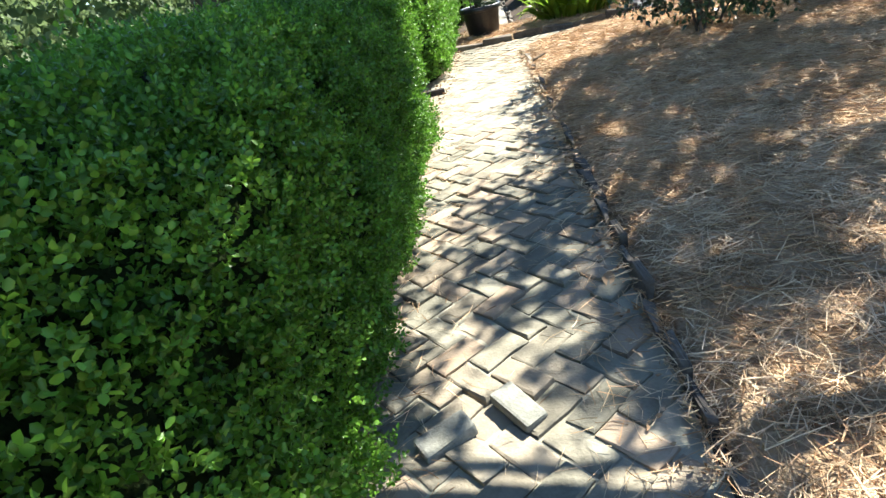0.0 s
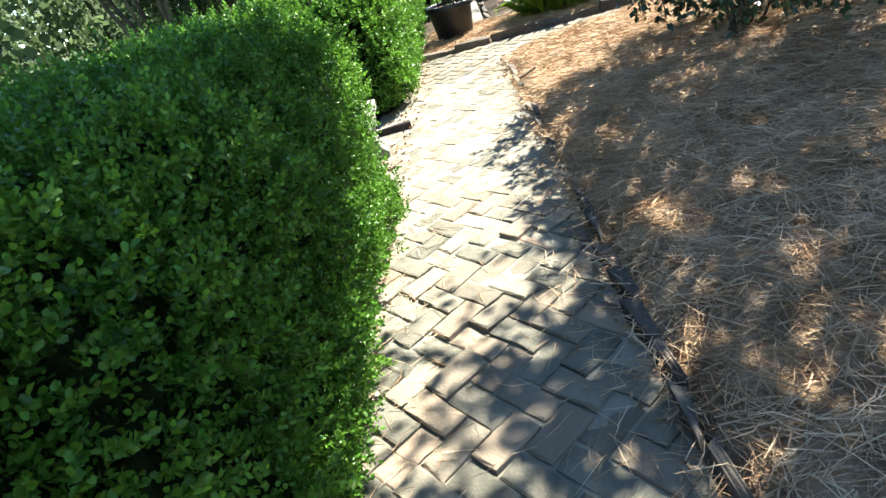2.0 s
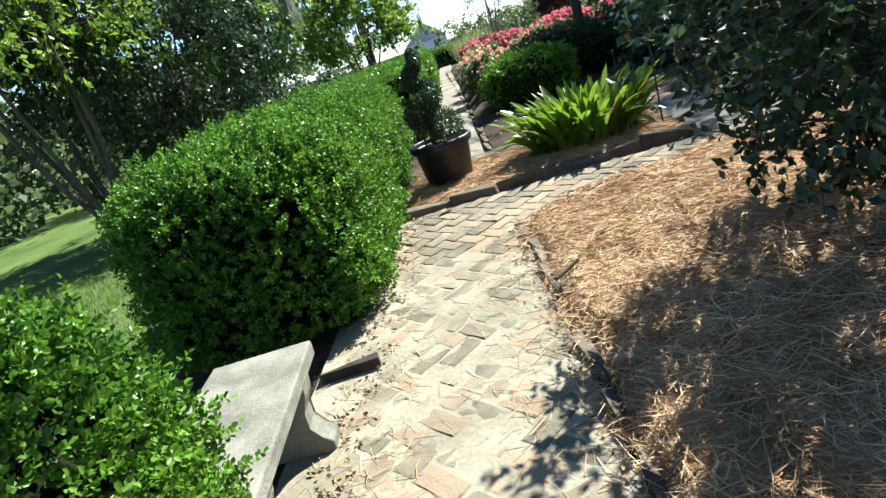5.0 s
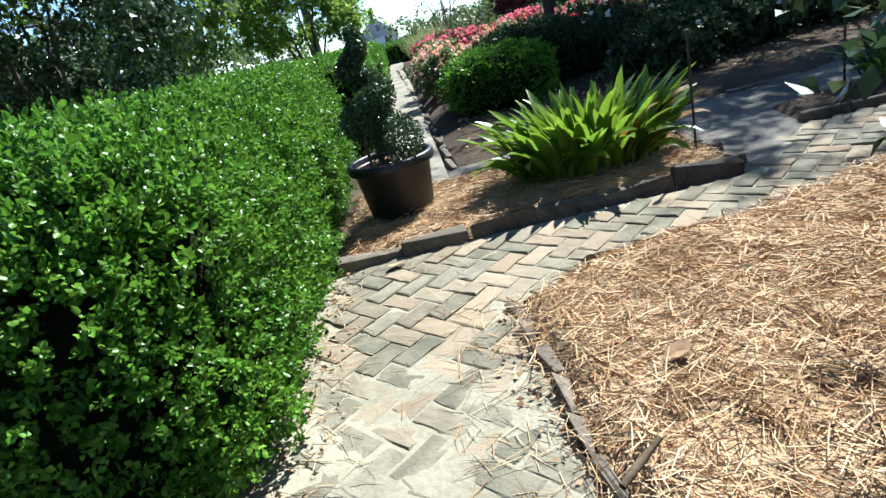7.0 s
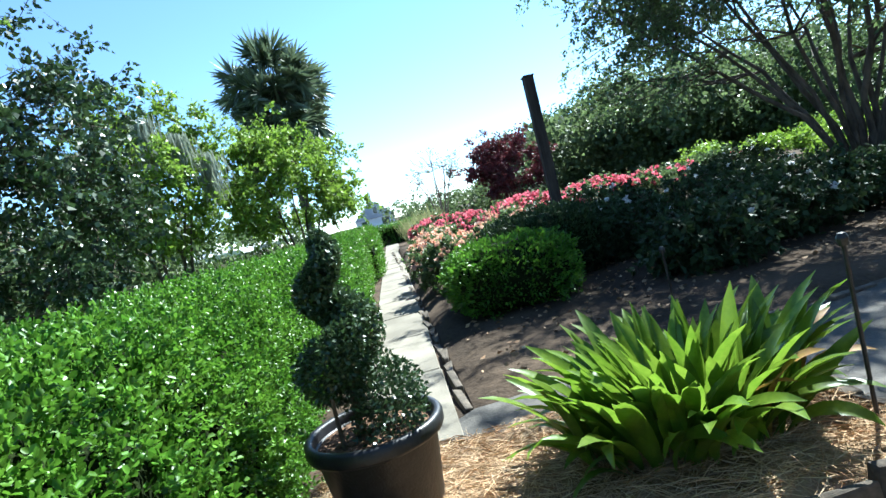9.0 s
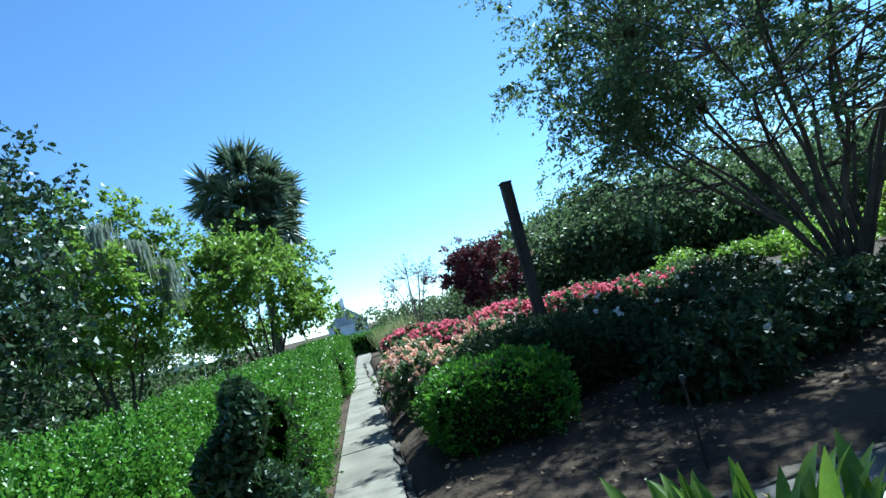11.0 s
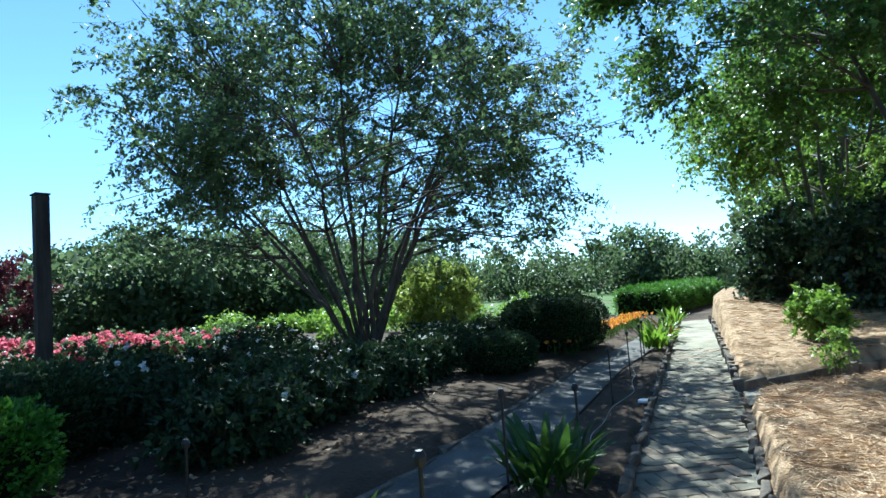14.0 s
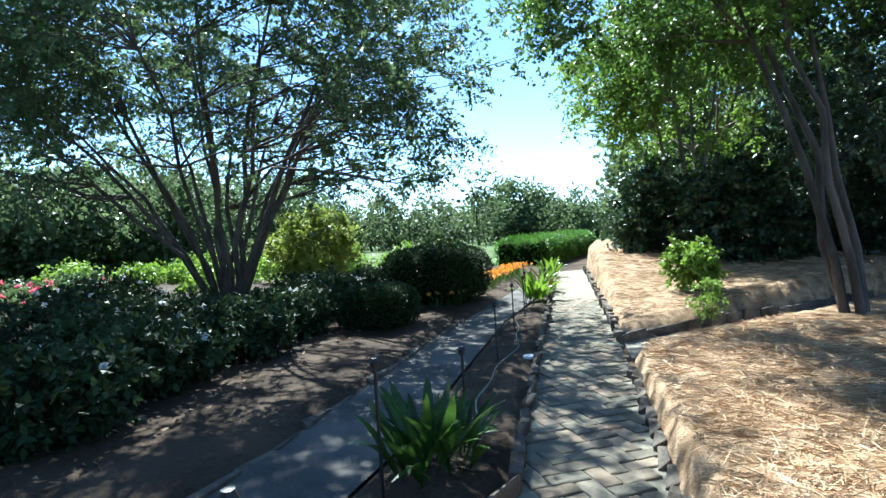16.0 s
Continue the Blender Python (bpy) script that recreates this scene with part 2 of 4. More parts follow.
def tube(points, radii, sides=7):
    """A tapering limb along a line of points."""
    p = np.asarray(points, float)
    t = unit(np.gradient(p, axis=0))
    ref = np.array([0.31, 0.87, 0.2]) if abs(t[0][2]) > 0.7 else np.array([0, 0, 1.0])
    a = unit(np.cross(t, ref))
    b = np.cross(t, a)
    ang = np.linspace(0, 2 * np.pi, sides, endpoint=False)
    r = np.asarray(radii)[:, None, None]
    ring = p[:, None, :] + r * (np.cos(ang)[None, :, None] * a[:, None, :] + np.sin(ang)[None, :, None] * b[:, None, :])
    v = ring.reshape(-1, 3)
    k = len(p)
    f = [[i * sides + j, i * sides + (j + 1) % sides, (i + 1) * sides + (j + 1) % sides, (i + 1) * sides + j] for i in range(k - 1) for j in range(sides)]
    return v, np.array(f)


def curve_pts(a, b, sag=0.15, n=6, wob=0.05):
    a, b = np.asarray(a, float), np.asarray(b, float)
    s = np.linspace(0, 1, n)[:, None]
    ln = np.linalg.norm(b - a)
    p = a + (b - a) * s
    p[:, 2:] += 0
    p += np.sin(np.pi * s) * np.array([0, 0, 1.0]) * ln * sag
    p[1:-1] += rng.normal(size=(n - 2, 3)) * ln * wob
    return p


def box_bm(sx, sy, sz, bevel=0.01, seg=2, at=(0, 0, 0), jitter=0.0):
    bm = bmesh.new()
    bmesh.ops.create_cube(bm, size=1.0)
    bmesh.ops.scale(bm, vec=(sx, sy, sz), verts=bm.verts)
    if jitter:
        for v in bm.verts:
            v.co += Vector(rng.normal(size=3) * jitter)
    if bevel:
        bmesh.ops.bevel(bm, geom=bm.edges[:], offset=bevel, segments=seg, affect="EDGES", profile=0.6)
    bmesh.ops.translate(bm, vec=at, verts=bm.verts)
    return bm


def lathe_bm(profile, sides=40):
    bm = bmesh.new()
    rings = []
    for r, z in profile:
        rings.append([bm.verts.new((r * math.cos(2 * math.pi * i / sides), r * math.sin(2 * math.pi * i / sides), z)) for i in range(sides)])
    for a, b in zip(rings, rings[1:]):
        for i in range(sides):
            bm.faces.new((a[i], a[(i + 1) % sides], b[(i + 1) % sides], b[i]))
    return bm


def inside(poly, x, y):
    """Which of the points lie inside the polygon."""
    p = np.asarray(poly, float)
    r = np.zeros(np.shape(x), bool)
    for (x0, y0), (x1, y1) in zip(p, np.roll(p, -1, 0)):
        c = (y0 > y) != (y1 > y)
        with np.errstate(divide="ignore", invalid="ignore"):
            r ^= c & (x < (x1 - x0) * (y - y0) / (y1 - y0) + x0)
    return r


def edge_dist(poly, x, y):
    p = np.asarray(poly, float)
    d = np.full(np.shape(x), 1e9)
    for (x0, y0), (x1, y1) in zip(p, np.roll(p, -1, 0)):
        dx, dy = x1 - x0, y1 - y0
        s = np.clip(((x - x0) * dx + (y - y0) * dy) / (dx * dx + dy * dy + 1e-9), 0, 1)
        d = np.minimum(d, np.hypot(x - x0 - s * dx, y - y0 - s * dy))
    return d


def vnoise(x, y, s, seed=0.0):
    return (np.sin(x * s + seed) * np.cos(y * s * 1.13 - seed * 2) + np.sin(x * s * 2.3 + y * s * 1.7 + seed * 3) * 0.5 + np.sin(x * s * 4.9 - y * s * 5.3 + seed) * 0.25) / 1.75


def bed_z(poly, rise, x, y):
    """Surface of a mounded bed above the ground."""
    e = np.clip(edge_dist(poly, x, y) / 0.09, 0, 1)
    e = e * e * (3 - 2 * e)
    return gz(x, y) - 0.015 + e * (rise(x, y) + 0.018 * vnoise(x, y, 5.0) + 0.012 * vnoise(x, y, 17.0, 1.3))


def sheet(name, poly, height, material, label, category="ground", res=0.1):
    p = np.asarray(poly, float)
    xs, ys = np.arange(p[:, 0].min(), p[:, 0].max() + res, res), np.arange(p[:, 1].min(), p[:, 1].max() + res, res)
    gx, gy = np.meshgrid(xs, ys, indexing="ij")
    inn = inside(poly, gx, gy)
    ok = inn[:-1, :-1] | inn[1:, :-1] | inn[1:, 1:] | inn[:-1, 1:]
    # corners that fall outside slide onto the outline
    bx, by, bd = gx.copy(), gy.copy(), np.full(gx.shape, 1e9)
    for (x0, y0), (x1, y1) in zip(p, np.roll(p, -1, 0)):
        dx, dy = x1 - x0, y1 - y0
        t_ = np.clip(((gx - x0) * dx + (gy - y0) * dy) / (dx * dx + dy * dy + 1e-9), 0, 1)
        d_ = np.hypot(gx - x0 - t_ * dx, gy - y0 - t_ * dy)
        near_ = (d_ < bd) & ~inn
        bx, by, bd = np.where(near_, x0 + t_ * dx, bx), np.where(near_, y0 + t_ * dy, by), np.where(near_, d_, bd)
    gx, gy = bx, by
    idx = np.arange(gx.size).reshape(gx.shape)
    f = np.stack([idx[:-1, :-1], idx[1:, :-1], idx[1:, 1:], idx[:-1, 1:]], -1)[ok]
    used, inv = np.unique(f, return_inverse=True)
    v = np.stack([gx.ravel(), gy.ravel(), height(gx, gy).ravel()], 1)[used]
    ob = link(name, raw(v, inv.reshape(f.shape), True), material)
    return tagged(ob, label, category, "", "structure")


def scatter(poly, n):
    p = np.asarray(poly, float)
    x = rng.uniform(p[:, 0].min(), p[:, 0].max(), n * 4)
    y = rng.uniform(p[:, 1].min(), p[:, 1].max(), n * 4)
    k = inside(poly, x, y)
    return x[k][:n], y[k][:n]


# ======== ground, beds and paths ========
PATH_W = [(-0.26, -4.0), (1.03, -4.0), (1.02, 8.72), (1.45, 8.86), (2.4, 8.9), (3.2, 8.97), (4.56, 9.25), (7.07, 9.8), (18.73, 12.73), (18.14, 13.39), (6.84, 10.61), (4.48, 10.02), (3.48, 10.17), (2.68, 9.51), (0.14, 9.64), (0.06, 8.4), (-0.14, 5.9), (-0.2, 2.3)]
BED_MAIN = [(1.07, -4.0), (1.07, 8.7), (1.45, 8.84), (2.4, 8.88), (3.2, 8.95), (4.56, 9.23), (7.07, 9.78), (7.57, 9.84), (10.73, 7.73), (13.29, 5.58), (13.09, -5.01)]
BED_LILY = [(0.15, 9.69), (2.7, 9.65), (2.82, 11.15), (1.15, 11.02), (0.7, 11.15), (0.2, 11.3)]
BED_STRIP = [(3.48, 10.22), (4.48, 10.07), (6.84, 10.66), (11.91, 11.91), (11.92, 12.15), (9.61, 11.91), (4.79, 10.9), (3.64, 10.77)]
BED_EAST = [(8.33, 10.1), (12.52, 7.0), (15.28, 4.95), (25.28, 4.75), (25.45, 13.75), (18.83, 12.68)]
BED_ROSE = [(1.15, 11.55), (2.71, 11.67), (3.81, 11.62), (9.63, 12.61), (13.44, 13.13), (20.26, 14.35), (20.8, 30.0), (1.3, 30.0)]
CONC_N = [(0.72, 11.2), (1.15, 11.05), (2.7, 11.05), (2.68, 9.49), (3.48, 10.15), (3.64, 10.79), (4.79, 10.92), (9.61, 11.93), (13.42, 12.4), (19.95, 13.81), (20.26, 14.3), (13.44, 13.1), (9.63, 12.58), (3.81, 11.59), (2.71, 11.64), (1.15, 11.53)]

gxs = np.array([-700, -200, -80, -30, -15, -8, -4, -2, 0, 2, 4, 8, 15, 30, 80, 200, 700.0])
gys = np.concatenate([[-700, -200, -60, -20, -10], np.arange(-5, 10.5, 1.0), [12, 16, 25, 40, 80, 200, 700.0]])
mx_, my_ = np.meshgrid(gxs, gys, indexing="ij")
ii = np.arange(mx_.size).reshape(mx_.shape)
ground = link("ground", raw(np.stack([mx_.ravel(), my_.ravel(), (gz(mx_, my_) - 0.035).ravel()], 1), np.stack([ii[:-1, :-1], ii[1:, :-1], ii[1:, 1:], ii[:-1, 1:]], -1).reshape(-1, 4)), M_EARTH)
tagged(ground, "dark bare earth with leaf litter under the garden", "ground", "", "structure")
LAWN = [(-60, -20), (-1.5, -20), (-1.5, 30.0), (0.2, 34.0), (0.2, 90), (-60, 90)]
sheet("lawn", LAWN, lambda x, y: gz(x, y) - 0.02 + 0.01 * vnoise(x, y, 2.0), M_LAWN, "short green lawn behind the clipped hedges", "lawn", 1.0)
PATH_SAND = [(-0.5, -4.0)] + PATH_W[1:-4] + [(0.12, 9.7), (-0.1, 9.7), (-0.3, 7.0), (-0.5, 2.3)]
sheet("lawn_far", [(13.5, 20), (20.5, 17.3), (31, 13.8), (95, 10), (95, 62), (14, 62)], lambda x, y: gz(x, y) - 0.02 + 0.03 * vnoise(x, y, 0.5), M_LAWN, "green lawn and low planting beyond the rose bed", "lawn", 1.0)
sheet("path", PATH_SAND, lambda x, y: gz(x, y) - 0.0125 + 0.005 * np.clip((y - 8.4) / 0.5, 0, 1) * np.clip(3.6 - x, 0, 1) + 0.0125 * np.clip((y - 4.6) / 1.2, 0, 1) * np.clip((8.75 - y) / 0.5, 0, 1) + 0.001 * np.clip(x - 2.6, 0, 1) + 0.005 * vnoise(x, y, 9.0) + 0.003 * vnoise(x, y, 31.0), M_JOINT, "sandy bedding in the joints of the brick path", "path", 0.08)
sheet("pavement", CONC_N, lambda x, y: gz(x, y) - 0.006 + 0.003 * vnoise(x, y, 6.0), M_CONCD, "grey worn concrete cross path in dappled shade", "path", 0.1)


def rise_main(x, y):
    return 0.07 + 0.055 * np.clip(x - 1.05, 0, 3) - 0.012 * np.clip(x - 4, 0, 6)


RISE = {"lily": lambda x, y: 0.06 + 0 * x, "strip": lambda x, y: 0.05 + 0 * x, "east": lambda x, y: 0.12 + 0.09 * np.clip(x - 8.4, 0, 6), "rose": lambda x, y: 0.05 + 0.012 * np.clip(y - 12, 0, 12)}
sheet("bed_main", BED_MAIN, lambda x, y: bed_z(BED_MAIN, rise_main, x, y), M_MULCH, "brown bed covered with dry pine straw", "flower bed")
sheet("bed_lily", BED_LILY, lambda x, y: bed_z(BED_LILY, RISE["lily"], x, y), M_MULCH, "small wedge bed with pine straw behind a low kerb", "flower bed", 0.06)
sheet("bed_strip", BED_STRIP, lambda x, y: bed_z(BED_STRIP, RISE["strip"], x, y), M_EARTH, "narrow shaded bed between two paths", "flower bed", 0.05)
sheet("bed_east", BED_EAST, lambda x, y: bed_z(BED_EAST, RISE["east"], x, y), M_MULCH, "raised brown bed with pine straw under trees", "flower bed", 0.2)
sheet("bed_rose", BED_ROSE, lambda x, y: bed_z(BED_ROSE, RISE["rose"], x, y), M_EARTH, "dark leaf-littered bed under rose bushes", "flower bed", 0.25)
BRANCH = [(7.57, 9.87), (8.33, 10.06), (12.52, 6.95), (15.28, 4.85), (13.39, 5.48), (10.73, 7.75)]
sheet("path_branch", BRANCH, lambda x, y: gz(x, y) - 0.008 + 0.004 * vnoise(x, y, 9.0), M_CONC, "narrow pale paved path branching off between two beds", "path", 0.1)

# the straight path ahead: poured slabs with joints
lane = empty("path_ahead", 0.8, 11.0, 0.2, "narrow pale concrete path running straight towards the house", "path", "", "structure")
y0 = 11.15
while y0 < 46:
    ln = 1.35 + 0.25 * rng.uniform()
    xc = 0.72 + (y0 - 11) * 0.021
    ob = part("slab", box_bm(0.62 + 0.01 * rng.uniform(), ln - 0.012, 0.06, 0.008, 1, jitter=0.004), M_CONC, lane)
    ob.matrix_world = pose(xc, y0 + ln / 2, 0.2 - 0.024, rng.normal() * 0.08, rng.normal() * 0.1, -1.2)
    y0 += ln


def kerb(name, line, top, width, piece, label, material=M_KERB):
    """Low edging of stones laid end to end along a line."""
    th = empty(name, line[0][0], line[0][1], float(gz(*line[0])), label, "kerb", "", "structure")
    kinds = [None] * 4
    for (x0, y0), (x1, y1) in zip(line, line[1:]):
        ln = math.hypot(x1 - x0, y1 - y0)
        n = max(1, round(ln / piece))
        for i in range(n):
            s = (i + 0.5) / n
            x, y = x0 + (x1 - x0) * s, y0 + (y1 - y0) * s
            k = int(rng.integers(4))
            if kinds[k] is None:
                ob = part("edging_stone", box_bm(piece, width, 0.22, 0.014, 2, jitter=0.016), material, th)
                kinds[k] = ob.data
            else:
                ob = link("edging_stone", kinds[k], material, th)
            ob.matrix_world = pose(x + rng.normal() * 0.006, y + rng.normal() * 0.006, float(gz(x, y)) + top - 0.11 + rng.normal() * 0.016, rng.normal() * 2.2, rng.normal() * 1.6, math.degrees(math.atan2(y1 - y0, x1 - x0)) + rng.normal() * 1.5) @ Matrix.Diagonal((ln / n / piece * 0.985, 1, 1, 1))
    return th


kerb("kerb_path", [(1.05, -1.5), (1.04, 3.0), (1.05, 5.5), (1.05, 8.72)], 0.038, 0.042, 0.22, "low dark edging of bricks on edge along the straw bed")
kerb("kerb_cross", [(1.46, 8.88), (2.4, 8.89), (3.2, 8.96), (4.56, 9.24), (7.07, 9.79)], 0.05, 0.06, 0.24, "low edging half buried under pine straw")
kerb("kerb_lily", [(0.15, 9.67), (1.4, 9.67), (2.7, 9.62)], 0.06, 0.07, 0.42, "dark worn kerb stones in front of the wedge bed")
kerb("kerb_lily_end", [(2.73, 9.68), (2.83, 11.14)], 0.06, 0.06, 0.3, "short low kerb at the end of the wedge bed")
kerb("kerb_strip", [(3.5, 10.19), (4.48, 10.04), (6.84, 10.63), (11.41, 11.76), (18.14, 13.41)], 0.07, 0.06, 0.3, "dark low kerb along the narrow planted strip")
kerb("kerb_east", [(18.73, 12.7), (8.33, 10.08), (12.52, 6.98)], 0.10, 0.08, 0.34, "raised brick kerb round the straw bed under trees")
kerb("kerb_rose", [(1.1, 30.0), (1.14, 20.0), (1.12, 11.56), (2.71, 11.67), (3.81, 11.61), (9.63, 12.6)], 0.015, 0.06, 0.4, "dark low kerb in front of the rose bed")
kerb("kerb_left", [(-0.22, 0.5), (-0.2, 2.3), (-0.16, 5.2)], 0.012, 0.05, 0.24, "worn brick edge between path and hedge foot")
kerb("edging_tail", [(0.06, 7.32), (-0.25, 7.3)], 0.05, 0.06, 0.31, "short dark timber edging by the bench", M_TIMBER)

# ======== hedges ========
def hedge(name, x0, x1, y0, y1, top, bulge, sprigs, size, label, power=4.0, lump=0.05, oval=False):
    """A clipped hedge: near-black core as painted inner shade and a skin of small leafy shoots."""
    th = empty(name, (x0 + x1) / 2, y0, float(gz(x0, y0)), label, "hedge")
    cx, cy, hx, hy = (x0 + x1) / 2, (y0 + y1) / 2, (x1 - x0) / 2, (y1 - y0) / 2
    zb = float(gz(cx, cy)) - 0.02

    def surf(n):
        # even points on the four sides and the top, then rounded at the rims
        hz = top - zb
        areas = np.array([2 * hy * hz, 2 * hy * hz * 0.35, 2 * hx * hz, 2 * hx * hz * 0.6, 4 * hx * hy])
        k = rng.choice(5, n, p=areas / areas.sum())
        u, w = rng.uniform(-1, 1, n), rng.uniform(-1, 1, n)
        h01 = rng.uniform(0.0, 1, n)
        q = np.zeros((n, 3))
        for i in range(5):
            s = k == i
            if i < 2:
                q[s] = np.stack([np.full(s.sum(), 1.0 if i == 0 else -1.0), u[s], h01[s]], 1)
            elif i < 4:
                q[s] = np.stack([u[s], np.full(s.sum(), -1.0 if i == 2 else 1.0), h01[s]], 1)
            else:
                q[s] = np.stack([u[s], w[s], np.ones(s.sum())], 1)
        return q

    def place(q, inset=0.0):
        hz = top - zb
        a = np.stack([q[:, 0] * hx, q[:, 1] * hy, q[:, 2] * hz], 1)
        r = bulge
        lo = np.array([-hx + r, -hy + r, -9.0])
        hi = np.array([hx - r, hy - r, hz - r])
        c = np.clip(a, lo, hi)
        d = a - c
        nrm = unit(np.where(np.abs(d).sum(1, keepdims=True) < 1e-6, np.array([[0, 0, 1.0]]), d))
        p = c + nrm * np.minimum(np.linalg.norm(d, axis=1, keepdims=True), r)
        wob = lump * (vnoise(p[:, 1] + p[:, 0], p[:, 2] * 1.4, 4.0, x0) + 0.6 * vnoise(p[:, 1] - p[:, 0] * 2, p[:, 2], 11.0, x1))
        taper = np.clip((0.22 - a[:, 2] / hz) / 0.22, 0, 1)[:, None] * 0.10
        p = p + nrm * (wob[:, None] - inset) - np.stack([np.sign(p[:, 0]), 0 * p[:, 0], 0 * p[:, 0]], 1) * taper
        return p + [cx, cy, zb], nrm

    # smooth near-black shell, painted as the shade behind the leaves
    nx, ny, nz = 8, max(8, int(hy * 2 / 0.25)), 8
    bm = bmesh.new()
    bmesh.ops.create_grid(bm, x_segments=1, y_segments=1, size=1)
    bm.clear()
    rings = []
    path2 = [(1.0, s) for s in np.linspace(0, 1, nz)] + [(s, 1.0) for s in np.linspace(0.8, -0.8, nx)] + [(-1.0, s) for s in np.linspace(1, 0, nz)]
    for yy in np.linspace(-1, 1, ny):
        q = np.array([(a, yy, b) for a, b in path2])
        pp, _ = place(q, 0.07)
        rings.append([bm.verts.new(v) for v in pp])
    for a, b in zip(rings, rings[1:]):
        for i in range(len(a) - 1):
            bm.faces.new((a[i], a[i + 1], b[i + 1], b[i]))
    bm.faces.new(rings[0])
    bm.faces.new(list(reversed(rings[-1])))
    ob = part("shade_core", bm, M_BOX_IN, None, "", True)
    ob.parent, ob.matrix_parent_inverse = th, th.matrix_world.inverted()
    # leafy skin
    q = surf(sprigs)
    p, nrm = place(q, 0.0)
    p += nrm * rng.normal(size=(sprigs, 1)) * 0.04
    ax = unit(nrm * 0.9 + rand_dirs(sprigs) * 0.75 + np.array([0, 0, 0.45]))
    s1 = unit(np.cross(ax, rand_dirs(sprigs)))
    s2 = np.cross(ax, s1)
    cs, ds = [], []
    for j in range(4):
        for sg in (1, -1):
            sd = (s1 if j % 2 else s2) * sg
            step = (j - 2.0) * size * 0.62
            cs.append(p + ax * step + sd * size * 0.42)
            ds.append(ax * 0.55 + sd * 0.85 + rand_dirs(sprigs) * 0.25)
    cs.append(p + ax * size * 1.5)
    ds.append(ax + rand_dirs(sprigs) * 0.2)
    c, d = np.concatenate(cs), np.concatenate(ds)
    keep = c[:, 2] > zb + 0.05
    v, f = oval_leaves(c[keep], d[keep], size, size * 0.66) if oval else leaves(c[keep], d[keep], size, size * 0.62)
    ob = link("leaves", raw(v, f), M_BOX, None)
    ob["kind"] = "stuff"
    ob.parent, ob.matrix_parent_inverse = th, th.matrix_world.inverted()
    return th


hedge("clipped_hedge", -1.35, 0.02, 0.2, 6.08, 1.36, 0.46, 33000, 0.0185, "tall clipped boxwood hedge with small glossy dark green leaves", lump=0.075, oval=True)
hedge("clipped_hedge", -1.40, 0.12, 7.62, 13.2, 1.38, 0.55, 15000, 0.025, "broad rounded boxwood hedge, sunlit bright green on top, beside the path", lump=0.05, oval=True)
hedge("clipped_hedge", -1.2, 0.42, 13.2, 21.0, 1.34, 0.3, 7000, 0.034, "long boxwood hedge running on beside the straight concrete path", lump=0.05)
hedge("clipped_hedge", -1.0, 0.66, 21.0, 34.0, 1.32, 0.3, 6000, 0.05, "far stretch of clipped green hedge beside the concrete path", lump=0.06)
hedge("clipped_hedge", 20.3, 29.5, 14.4, 16.2, 1.12, 0.35, 5000, 0.055, "clipped hedge closing the garden at the far end of the path", lump=0.08)

# ======== trees and shrubs ========
def crown_pts(n, c, r, hollow=0.35):
    d = rand_dirs(n)
    rad = rng.uniform(hollow ** 3, 1, (n, 1)) ** (1 / 3)
    return np.asarray(c) + d * rad * np.asarray(r)


